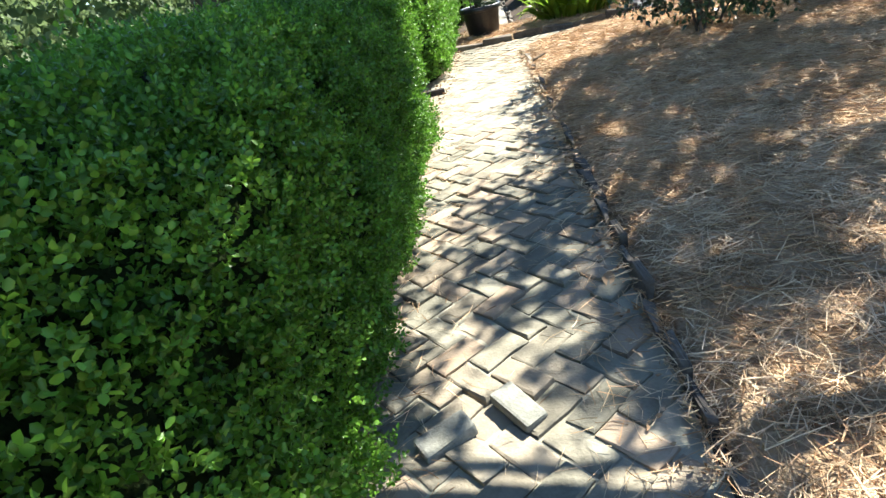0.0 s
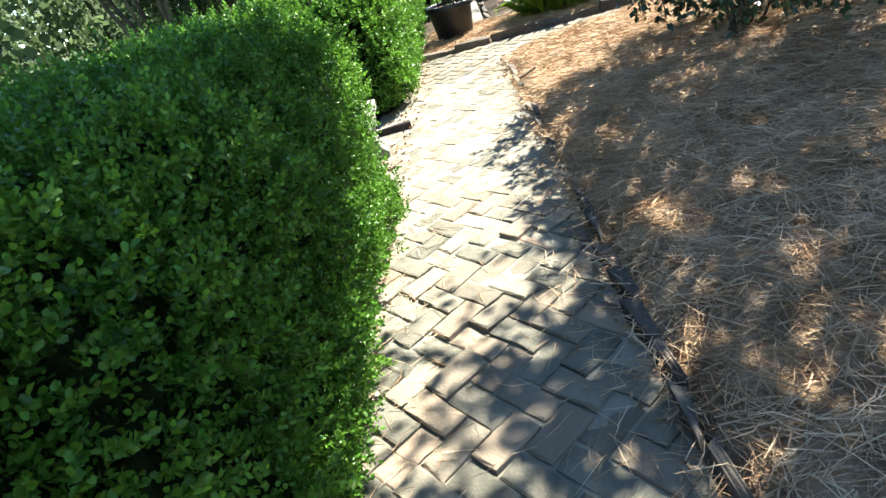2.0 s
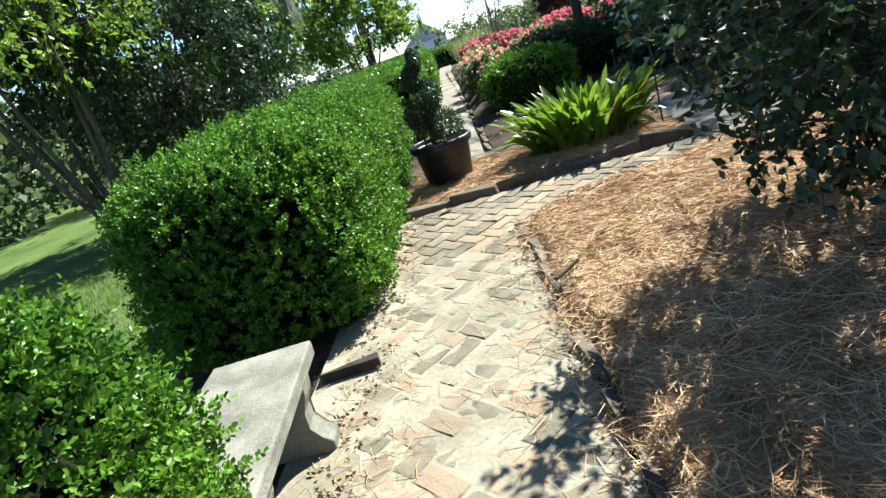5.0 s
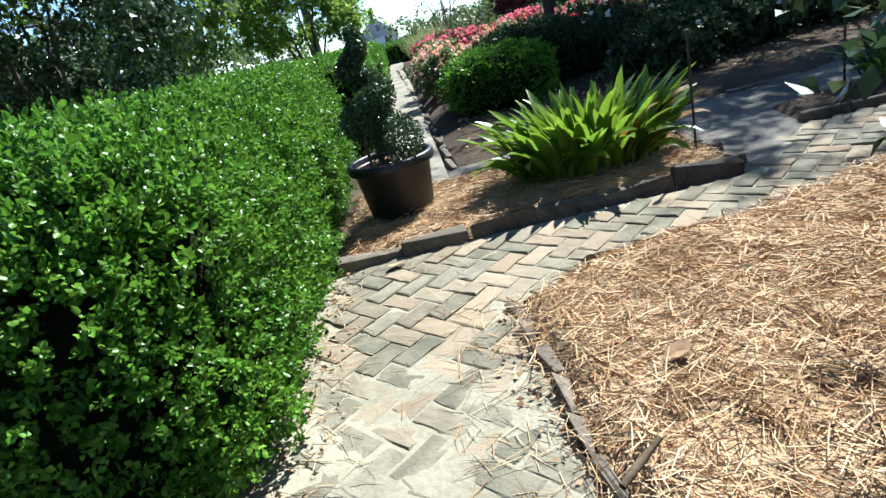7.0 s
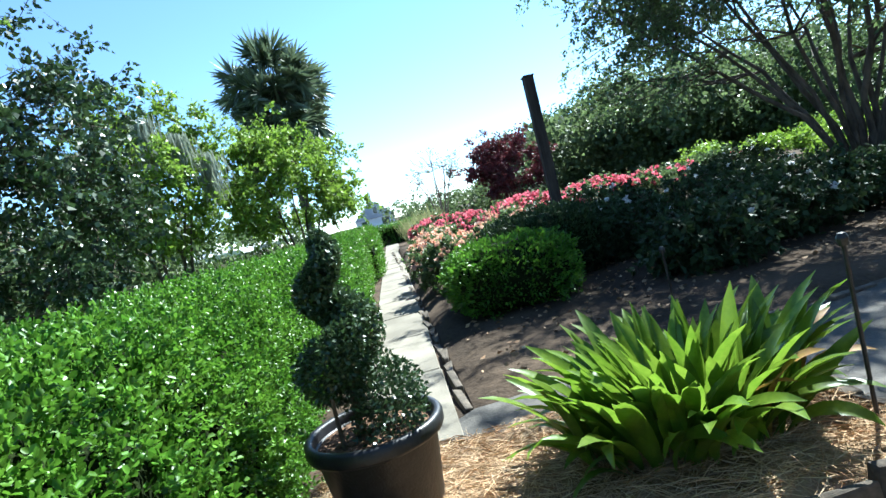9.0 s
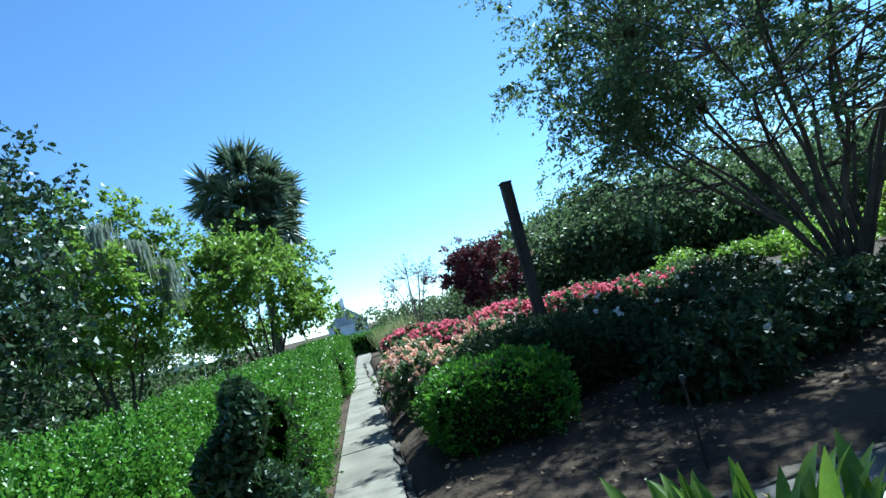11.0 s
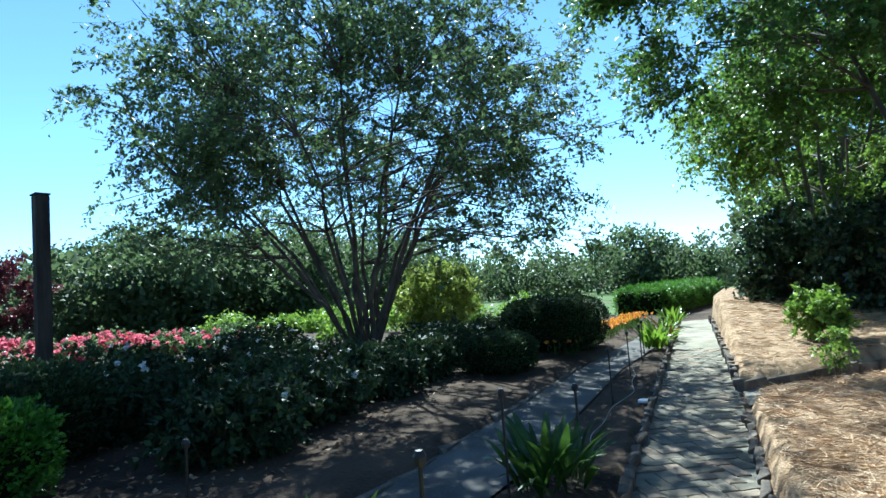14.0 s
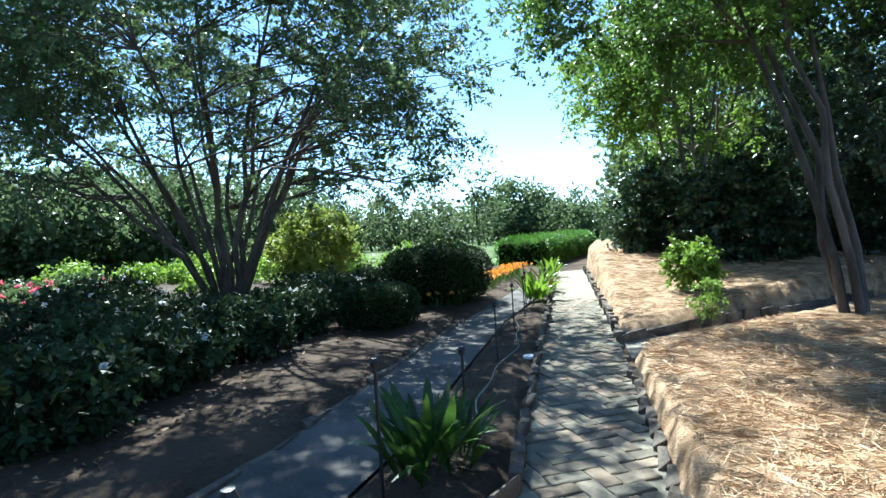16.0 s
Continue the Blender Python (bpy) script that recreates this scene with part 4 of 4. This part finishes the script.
# ======== things by the path ========
# stone bench
bench = empty("garden_bench", -0.32, 6.5, float(gz(0, 6.5)), "weathered cast-stone bench with scrolled supports between two hedges", "bench")
ob = part("seat", box_bm(0.46, 1.06, 0.07, 0.014, 3, jitter=0.003), M_STONE, bench, "rough pale stone seat slab")
ob.matrix_world = pose(-0.32, 6.47, 0.53 - 0.035, 0, 0.4, 2)
for yy in (6.17, 6.78):
    bm = bmesh.new()
    prof = [(-0.17, 0.0), (0.19, 0.0), (0.19, 0.05), (0.15, 0.075), (0.115, 0.13), (0.12, 0.2), (0.155, 0.27), (0.165, 0.33), (0.15, 0.36), (-0.15, 0.36), (-0.165, 0.33), (-0.155, 0.27), (-0.12, 0.2), (-0.115, 0.13), (-0.15, 0.075), (-0.17, 0.05)]
    fr = [bm.verts.new((a, -0.06, b)) for a, b in prof]
    bk = [bm.verts.new((a, 0.06, b)) for a, b in prof]
    bm.faces.new(fr)
    bm.faces.new(list(reversed(bk)))
    for i in range(len(prof)):
        j = (i + 1) % len(prof)
        bm.faces.new((fr[j], fr[i], bk[i], bk[j]))
    bmesh.ops.bevel(bm, geom=bm.edges[:], offset=0.006, segments=1, affect="EDGES")
    ob = part("support", bm, M_STONE, bench)
    ob.matrix_world = pose(-0.27, yy, 0.132)

# big nursery pot
pot = empty("plant_pot", 0.60, 10.45, 0.235, "large black plastic nursery pot standing in pine straw", "plant pot")
ob = part("pot_wall", lathe_bm([(0.0, 0.0), (0.22, 0.0), (0.235, 0.02), (0.28, 0.38), (0.285, 0.385), (0.265, 0.385), (0.25, 0.24)]), M_POT, pot, "", True)
ob = part("rim", lathe_bm([(0.278, 0.358), (0.310, 0.362), (0.317, 0.376), (0.317, 0.418), (0.307, 0.43), (0.285, 0.43), (0.277, 0.418), (0.272, 0.362)]), M_POT, pot, "thick rolled black rim", True)
bm = lathe_bm([(0.0, 0.39), (0.06, 0.394), (0.13, 0.386), (0.2, 0.39), (0.25, 0.381), (0.278, 0.373)])
for v in bm.verts:
    v.co.z += 0.008 * noise.noise(v.co * 25)
ob = part("soil", bm, M_SOIL, pot, "red-brown bark chips on the soil", True)

# spiral topiary
top = empty("spiral_topiary", 0.55, 10.43, 0.6, "small clipped boxwood topiary trained as a spiral in the pot", "topiary")
inv = top.matrix_world.inverted()
ob = link("trunk", raw(*tube([(0.54, 10.41, 0.6), (0.55, 10.43, 0.8), (0.57, 10.45, 1.1), (0.56, 10.46, 1.45)], [0.022, 0.018, 0.014, 0.008], 7), True), M_TWIG)
ob.parent, ob.matrix_parent_inverse = top, inv
ob = link("side_stem", raw(*tube([(0.47, 10.33, 0.6), (0.47, 10.33, 0.85)], [0.012, 0.009], 6), True), M_TWIG)
ob.parent, ob.matrix_parent_inverse = top, inv
n = 14000
s = rng.uniform(0, 1, n) ** 1.15
ang = s * 2.3 * 2 * math.pi - 0.9
rad = 0.15 * (1 - s) + 0.04
cen = np.stack([0.58 + np.cos(ang) * rad * 0.75 - 0.03 * s, 10.43 + np.sin(ang) * rad * 0.75, 0.72 + s * 0.80], 1)
off = rand_dirs(n) * (0.12 * (1 - s) + 0.055)[:, None] * rng.uniform(0.75, 1.05, (n, 1))
ob = link("foliage", raw(*leaves(cen + off, off * 4 + rand_dirs(n) * 0.6, 0.026, 0.015)), M_HOLLY)
ob["kind"] = "stuff"
ob.parent, ob.matrix_parent_inverse = top, inv


# broad strap-leaved plants
def strap_mesh(length, width, arch, twist):
    k = 9
    s = np.linspace(0, 1, k)
    w = width * np.clip(np.sin(np.pi * np.clip(s * 0.93 + 0.07, 0, 1)) ** 0.7, 0.02, 1) * np.where(s < 0.3, 0.45 + s * 1.8, 1)
    a = math.radians(80) - arch * s ** 1.5
    x = np.concatenate([[0], np.cumsum(np.cos(a[:-1]) * length / (k - 1))])
    z = np.concatenate([[0], np.cumsum(np.sin(a[:-1]) * length / (k - 1))])
    v = []
    for i in range(k):
        tw = twist * s[i]
        for j, lift in ((-1, 0.35), (0, 0.0), (1, 0.35)):
            yy = j * w[i] * 0.5
            v.append((x[i] - math.sin(a[i]) * lift * w[i] * 0.5, yy * math.cos(tw), z[i] + math.cos(a[i]) * lift * w[i] * 0.5 + yy * math.sin(tw)))
    f = [(3 * i + j, 3 * i + j + 1, 3 * i + j + 4, 3 * i + j + 3) for i in range(k - 1) for j in (0, 1)]
    return raw(v, f, True, "leaf")


STRAPS = [strap_mesh(l * 0.86, w * 1.02, a, t) for l, w, a, t in ((0.60, 0.085, 0.4, 0.3), (0.70, 0.088, 0.8, -0.3), (0.64, 0.08, 1.2, 0.5), (0.72, 0.092, 0.6, -0.5), (0.55, 0.075, 1.6, 0.2), (0.66, 0.085, 1.0, -0.2), (0.74, 0.09, 0.3, 0.4), (0.5, 0.07, 2.1, 0.6))]
OLD = [m.copy() for m in STRAPS[2:5]]
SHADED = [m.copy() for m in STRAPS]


def strap_plant(name, x, y, n, spread, scale, label, squash=1.0, rz=0.0, leafmat=None):
    z = float(gz(x, y)) + 0.04
    th = empty(name, x, y, z, label, "plant")
    for i in range(n):
        az = i * 137.5 + rng.normal() * 12
        q = math.sqrt((i + 0.5) / n)
        r = spread * q
        ox, oy = r * math.cos(radians(az)), r * math.sin(radians(az)) * squash
        ox, oy = ox * math.cos(rz) - oy * math.sin(rz), ox * math.sin(rz) + oy * math.cos(rz)
        old = leafmat is None and rng.uniform() < 0.03
        k = int(rng.choice([0, 6, 3, 0]) if q < 0.5 else rng.choice([1, 3, 5, 2, 0] if q < 0.85 else [2, 5, 1, 4, 7]))
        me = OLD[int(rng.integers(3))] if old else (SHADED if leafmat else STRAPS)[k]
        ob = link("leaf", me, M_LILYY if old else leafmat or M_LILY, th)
        sc = scale * rng.uniform(0.8, 1.15)
        ob.matrix_world = pose(x + ox, y + oy, z, 0, 0, 0) @ pose(0, 0, 0, rng.normal() * 10, 1 + 15 * q + rng.normal() * 9, math.degrees(math.atan2(oy, ox)) + rng.normal() * 38) @ Matrix.Scale(sc, 4)
    return th


strap_plant("strap_lily", 1.98, 10.32, 260, 0.5, 1.0, "large clump of bright green strap leaves in the wedge bed", 0.6)
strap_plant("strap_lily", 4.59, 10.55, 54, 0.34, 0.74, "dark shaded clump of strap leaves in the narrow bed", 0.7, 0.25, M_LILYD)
strap_plant("strap_lily", 11.82, 12.11, 50, 0.3, 0.85, "sunlit clump of strap leaves with pale flowers", 0.7, 0.25)
strap_plant("strap_lily", 13.62, 12.48, 36, 0.26, 0.8, "small sunlit clump of strap leaves", 0.7, 0.25)
strap_plant("strap_lily", 16.64, 13.17, 40, 0.3, 0.85, "far sunlit clump of strap leaves by the path", 0.7, 0.25)
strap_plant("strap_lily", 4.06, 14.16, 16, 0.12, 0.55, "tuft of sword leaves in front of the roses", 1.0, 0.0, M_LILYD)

# leaning dark post
post = empty("timber_post", 3.9, 17.5, 0.2, "tall dark square timber post standing in the rose bed", "post")
ob = part("shaft", box_bm(0.17, 0.17, 3.08, 0.012, 1, (0, 0, 1.515), 0.004), M_TIMBER, post)
ob = part("cap", box_bm(0.19, 0.19, 0.035, 0.01, 1, (0, 0, 3.07), 0.003), M_TIMBER, post, "thin worn cap")
ob = part("stone", box_bm(0.34, 0.2, 0.12, 0.04, 2, (0.3, -0.25, 0.08), 0.02), M_STONE, None)
ob.name = "loose_stone"
ob.matrix_world = pose(3.85, 17.2, 0.21)
tagged(ob, "pale loose stone lying at the foot of the post", "stone")

# thin stakes with caps
for x, y, h in ((2.6, 9.97, 0.82), (4.14, 10.61, 0.72), (4.93, 10.49, 0.62), (7.1, 11.1, 0.6), (8.7, 11.47, 0.62), (10.01, 11.75, 0.6), (10.81, 11.98, 0.6), (2.86, 12.0, 0.6), (12.12, 12.01, 0.55)):
    z = float(gz(x, y))
    st = empty("garden_stake", x, y, z, "thin black metal stake with a small cap", "stake", "stakes along the bed")
    ob = part("rod", lathe_bm([(0.0, 0.0), (0.009, 0.0), (0.009, h), (0.0, h)], 8), M_BLACK, st)
    ob = part("cap", lathe_bm([(0.0, h - 0.03), (0.02, h - 0.03), (0.024, h), (0.015, h + 0.02), (0.0, h + 0.022)], 10), M_BLACK, st)

hs_ = np.linspace(0, 1, 40)
hx_ = 5.28 + 4.6 * hs_
hose = link("garden_hose", raw(*tube(np.stack([hx_, 10.56 + 1.14 * hs_ + 0.07 * np.sin(hs_ * 9.0) + 0.03 * np.sin(hs_ * 23), 0.275 + 0.008 * np.sin(hs_ * 31)], 1), [0.005] * 40, 7), True), M_HOSE)
tagged(hose, "pale thin hose lying along the narrow bed", "hose")

cap = part("drain_cap", lathe_bm([(0.0, 0.03), (0.05, 0.03), (0.06, 0.022), (0.062, 0.0), (0.0, 0.0)], 16), M_WALL)
cap.matrix_world = pose(7.25, 10.82, float(gz(7, 11.6)) + 0.03)
tagged(cap, "small round white plastic cap lying by the kerb", "cap")

# ======== house and tents far off ========
house = empty("white_house", 0.5, 108.0, 0.2, "far white cottage with a steep grey roof and chimney", "house")
part("wall", box_bm(6.6, 6.0, 2.0, 0.02, 1, (0, 0, 1.0)), M_WALL, house)
bm = bmesh.new()
pr = [(-3.6, 1.9), (0, 4.9), (3.6, 1.9)]
fa = [bm.verts.new((a, -3.3, b)) for a, b in pr]
ba = [bm.verts.new((a, 3.3, b)) for a, b in pr]
bm.faces.new(fa)
bm.faces.new(list(reversed(ba)))
for i in range(3):
    j = (i + 1) % 3
    bm.faces.new((fa[j], fa[i], ba[i], ba[j]))
part("roof", bm, M_ROOF, house, "pale blue-grey pitched roof")
ob = part("chimney", box_bm(0.75, 0.75, 2.6, 0.03, 1, (-0.2, -1.2, 4.9)), M_WALL, house)
part("chimney_cap", lathe_bm([(0.0, 6.75), (0.35, 6.3), (0.5, 6.15), (0.0, 6.15)], 8), M_ROOF, house)
for x, z, w, h in ((0.35, 3.2, 0.7, 1.1), (-1.9, 1.1, 0.9, 1.1), (1.7, 1.1, 1.2, 1.2)):
    wd = part("window", box_bm(w + 0.16, 0.08, h + 0.16, 0.01, 1, (x, -3.36 if z > 2 else -3.03, z)), M_WALL, house)
    part("pane", box_bm(w, 0.05, h, 0.005, 1, (x, -3.41 if z > 2 else -3.08, z)), M_GLASS, wd)
for x, y in ((-14.0, 44.0), (-9.5, 46.0), (-6.6, 52.0)):
    tent = empty("white_tent", x, y, 0.2, "white event tent with a low peaked roof", "tent", "white tents")
    bm = bmesh.new()
    pk = bm.verts.new((0, 0, 2.6))
    cs = [bm.verts.new((a * 1.8, b * 1.8, 1.7)) for a, b in ((-1, -1), (1, -1), (1, 1), (-1, 1))]
    lo = [bm.verts.new((a * 1.8, b * 1.8, 1.45)) for a, b in ((-1, -1), (1, -1), (1, 1), (-1, 1))]
    for i in range(4):
        j = (i + 1) % 4
        bm.faces.new((cs[i], cs[j], pk))
        bm.faces.new((lo[i], lo[j], cs[j], cs[i]))
    part("canopy", bm, M_WALL, tent)
    for a, b in ((-1, -1), (1, -1), (1, 1), (-1, 1)):
        part("pole", box_bm(0.06, 0.06, 1.5, 0.01, 1, (a * 1.75, b * 1.75, 0.74)), M_WALL, tent)

# ======== straw, grass and litter ========
def straw(name, poly, rise, n, label, length=0.17, width=0.0032, lift=0.25):
    x, y = scatter(poly, n)
    z = bed_z(poly, rise, x, y) + 0.004 + rng.uniform(0, 0.022, len(x))
    a = rng.uniform(0, 2 * np.pi, len(x))
    d = np.stack([np.cos(a), np.sin(a), rng.normal(size=len(x)) * lift * 0.5 + 0.05], 1)
    ob = link(name, raw(*blades(np.stack([x, y, z], 1) - d * length * 0.4 * [1, 1, 0], d, length, width, 0.3)), M_STRAW)
    return tagged(ob, label, "pine straw", "", "stuff")


STRAW_A = [(1.0, 1.2), (4.6, 1.2), (4.4, 9.1), (3.2, 8.9), (2.4, 8.84), (1.45, 8.82), (1.0, 8.68)]
x, y = scatter(STRAW_A, 80000)
z = bed_z(BED_MAIN, rise_main, x, y) + rng.uniform(0, 0.025, len(x))
a = rng.uniform(0, 2 * np.pi, len(x))
d = np.stack([np.cos(a), np.sin(a), rng.normal(size=len(x)) * 0.14 + 0.04], 1)
ob = link("pine_straw", raw(*blades(np.stack([x, y, z], 1) - d * 0.06 * [1, 1, 0], d, 0.135, 0.0036, 0.4)), M_STRAW)
tagged(ob, "thick layer of dry golden-brown pine needles", "pine straw", "", "stuff")
STRAW_B = [(3.68, 5.17), (9.67, 4.55), (9.54, 8.36), (7.57, 9.69), (7.07, 9.7), (4.56, 9.1), (3.55, 8.47)]
x, y = scatter(STRAW_B, 40000)
z = bed_z(BED_MAIN, rise_main, x, y) + rng.uniform(0, 0.025, len(x))
a = rng.uniform(0, 2 * np.pi, len(x))
d = np.stack([np.cos(a), np.sin(a), rng.normal(size=len(x)) * 0.14 + 0.04], 1)
ob = link("pine_straw", raw(*blades(np.stack([x, y, z], 1) - d * 0.06 * [1, 1, 0], d, 0.14, 0.0042, 0.4)), M_STRAW)
tagged(ob, "dry pine needles in the dappled shade under the trees", "pine straw", "", "stuff")
straw("pine_straw", BED_LILY, RISE["lily"], 9000, "dry pine needles round the pot and the lily", 0.15)
straw("pine_straw", [(8.4, 10.1), (12.6, 7.0), (15.4, 7.0), (15.4, 11.7)], RISE["east"], 3500, "dry pine needles on the raised bed", 0.2, 0.006)
# needles strayed onto the bricks and along the hedge foot
x = np.concatenate([rng.uniform(0.55, 1.05, 900) ** 0.6, rng.uniform(-0.2, 0.3, 900), rng.uniform(-0.1, 1.0, 500)])
y = np.concatenate([rng.uniform(1.5, 8.8, 900), rng.uniform(2.0, 9.6, 900), rng.uniform(1.5, 9.6, 500)])
a = rng.uniform(0, 2 * np.pi, len(x))
d = np.stack([np.cos(a), np.sin(a), rng.normal(size=len(x)) * 0.03], 1)
ob = link("stray_needles", raw(*blades(np.stack([x, y, gz(x, y) + 0.008], 1), d, 0.12, 0.003, 0.3)), M_STRAW)
tagged(ob, "stray dry needles scattered over the bricks", "pine straw", "", "stuff")
x, y = scatter([(-4.5, 6.5), (-1.45, 6.5), (-1.45, 12), (-4.5, 12)], 12000)
ob = link("grass_blades", raw(*blades(np.stack([x, y, gz(x, y) - 0.02], 1), rand_dirs(len(x)) * 0.5 + [0, 0, 1], 0.06, 0.005)), M_GRASS)
tagged(ob, "short mown grass blades of the lawn", "grass", "", "stuff")
# leaf litter in the rose bed
x, y = scatter([(1.3, 11.7), (4.4, 12.6), (9.5, 13.7), (9.5, 18), (1.6, 18)], 1500)
z = bed_z(BED_ROSE, RISE["rose"], x, y) + 0.012
ob = link("leaf_litter", raw(*leaves(np.stack([x, y, z], 1), rand_dirs(len(x)) * [1, 1, 0.15], 0.06, 0.035)), M_DEAD)
tagged(ob, "small dry leaves littering the shaded bed", "leaf litter", "", "stuff")
# crumbled litter along the hedge foot and the kerb
x = np.concatenate([rng.normal(size=900) * 0.07 - 0.03, rng.normal(size=350) * 0.05 + 0.98])
y = np.concatenate([rng.uniform(1.5, 9.6, 900), rng.uniform(1.5, 8.6, 350)])
x[:900] += np.interp(y[:900], [1.5, 5.9, 8.4, 9.6], [-0.12, -0.08, 0.1, 0.18])
ob = link("leaf_litter", raw(*leaves(np.stack([x, y, gz(x, y) + 0.012], 1), rand_dirs(len(x)) * [1, 1, 0.2], 0.03, 0.018)), M_DEAD)
tagged(ob, "crumbled dry leaves along the edges of the brick path", "leaf litter", "", "stuff")
for x, y, r in ((0.24, 2.44, 32), (0.49, 2.53, 128)):
    ob = part("loose_brick", box_bm(0.2, 0.1, 0.05, 0.012, 2, jitter=0.005), M_STONE)
    ob.matrix_world = pose(x, y, float(gz(x, y)) + 0.012, 3, -4, r)
    tagged(ob, "pale worn brick lifted proud of the path", "brick", "lifted bricks")
# dry leaves
for x, y, s, r in ((1.43, 7.91, 0.06, 20), (0.93, 3.2, 0.05, 70), (-0.1, 4.2, 0.04, 10), (0.98, 4.4, 0.05, 130), (-0.05, 5.6, 0.04, 60), (1.9, 6.0, 0.05, 10), (2.3, 4.6, 0.05, 95), (0.5, 9.5, 0.06, 200), (0.8, 9.85, 0.05, 30), (1.3, 9.9, 0.05, 140), (0.9, 10.15, 0.05, 80), (-0.02, 3.0, 0.035, 20)):
    zz = float(gz(x, y)) + 0.012
    if x > 1.06 and y < 8.8:
        zz = float(bed_z(BED_MAIN, rise_main, np.array(x), np.array(y))) + 0.03
    elif y > 9.7:
        zz = float(bed_z(BED_LILY, RISE["lily"], np.array(x), np.array(y))) + 0.025
    bm = bmesh.new()
    vs = [bm.verts.new(v) for v in ((-s, 0, 0.004), (-s * 0.3, s * 0.55, 0.014), (s * 0.5, s * 0.45, 0.01), (s, 0, 0.018), (s * 0.4, -s * 0.5, 0.012), (-s * 0.4, -s * 0.5, 0.01), (0, 0, 0.0))]
    for i in range(6):
        bm.faces.new((vs[i], vs[6], vs[(i + 1) % 6]))
    ob = part("fallen_leaf", bm, M_DEAD)
    ob.matrix_world = pose(x, y, zz, 6, -5, r)
    tagged(ob, "single dry curled fallen leaf", "leaf", "fallen leaves")
# broken twig by the kerb
ob = link("dead_twig", raw(*tube([(1.05, 7.45, 0.26), (1.12, 7.5, 0.27), (1.2, 7.55, 0.285)], [0.012, 0.013, 0.009], 6), True), M_TWIG)
tagged(ob, "short broken grey twig on the straw by the kerb", "twig")

# ======== bricks ========
BL, BW, GAP = 0.236, 0.118, 0.006


def brick_mesh(seed):
    r = np.random.default_rng(seed)
    bm = bmesh.new()
    l, w, h = (BL - GAP) / 2, (BW - GAP / 2) / 2, 0.06
    b = 0.007
    bot, rim, topv = [], [], []
    ring = [(-1, -1), (-0.33, -1), (0.33, -1), (1, -1), (1, 0), (1, 1), (0.33, 1), (-0.33, 1), (-1, 1), (-1, 0)]
    for a, c in ring:
        jx, jy = r.normal() * 0.0025, r.normal() * 0.0025
        cx = 0.8 if abs(a) == 1 and abs(c) == 1 else 1.0
        bot.append(bm.verts.new((a * l + jx, c * w + jy, -h)))
        rim.append(bm.verts.new((a * l * (0.985 if cx < 1 else 1) + jx, c * w * (0.97 if cx < 1 else 1) + jy, -0.0035 * r.uniform(0.7, 1.6))))
        topv.append(bm.verts.new((a * (l - b) * (0.96 if cx < 1 else 1), c * (w - b) * (0.93 if cx < 1 else 1), r.normal() * 0.0022)))
    k = len(ring)
    for i in range(k):
        j = (i + 1) % k
        bm.faces.new((bot[i], bot[j], rim[j], rim[i]))
        bm.faces.new((rim[i], rim[j], topv[j], topv[i]))
    m = bm.verts.new((0, 0, 0.002))
    for i in range(k):
        bm.faces.new((topv[i], topv[(i + 1) % k], m))
    me = bpy.data.meshes.new("brick")
    bm.to_mesh(me)
    bm.free()
    me.materials.append(M_BRICK)
    return me


KINDS = [brick_mesh(s) for s in range(10)]
lay = []
th45 = radians(-48)
ct, st_ = math.cos(th45), math.sin(th45)
cells = []
for m_ in range(-130, 131):
    for k_ in range(-80, 81):
        # rows step diagonally; every fourth width repeats
        ox, oy = m_ * BW + k_ * BL, m_ * BW - k_ * BL
        cells.append((ox + BL / 2, oy + BW / 2, 0))
        cells.append((ox + BW / 2, oy + BW + BL / 2, 90))
for u, w, r in cells:
    x, y = 2.0 + u * ct - w * st_, 8.0 + u * st_ + w * ct
    lay.append((x, y, r))
lay = np.array(lay)
keep = inside(PATH_W, lay[:, 0], lay[:, 1]) & (edge_dist(PATH_W, lay[:, 0], lay[:, 1]) > 0.035) & (lay[:, 1] > 0.5) & (lay[:, 0] < 12)
lay = lay[keep]
near = ((lay[:, 1] < 5.0) & (lay[:, 1] > 2.0) & (lay[:, 0] < 1.1)) | ((lay[:, 1] > 8.6) & (lay[:, 0] < 2.4))
pav = empty("brick_paving", 0.4, 5.0, 0.1, "old uneven brown and grey bricks laid in herringbone", "brick path", "", "structure")
count = 0
jv, jf, jo = [], [], 0
KV = [np.array([v.co for v in m.vertices]) for m in KINDS]
KF = [[tuple(p.vertices) for p in m.polygons] for m in KINDS]
for (x, y, r), nr in zip(lay, near):
    rough_ = 0.007 if y < 5.2 and x < 1.2 else 0.002
    m = pose(x, y, float(gz(x, y)) + rng.normal() * rough_ * 0.8, rng.normal() * rough_ * 350, rng.normal() * rough_ * 250, r + math.degrees(th45) + rng.normal() * 1.6) @ Matrix.Diagonal((rng.uniform(0.96, 1.0), rng.uniform(0.96, 1.0), 1, 1))
    k = int(rng.integers(10))
    if nr and count < 300:
        ob = new("brick", KINDS[k])
        ob.parent, ob.matrix_parent_inverse = pav, pav.matrix_world.inverted()
        ob.matrix_basis = m
        count += 1
    else:
        mm = np.array(m)
        jv.append(KV[k] @ mm[:3, :3].T + mm[:3, 3])
        jf += [tuple(q + jo for q in f) for f in KF[k]]
        jo += len(KV[k])
me = bpy.data.meshes.new("bricks")
me.from_pydata(np.concatenate(jv).tolist(), [], jf)
ob = link("more_bricks", me, M_BRICK, None)
ob.parent, ob.matrix_parent_inverse = pav, pav.matrix_world.inverted()
ob["kind"] = "stuff"
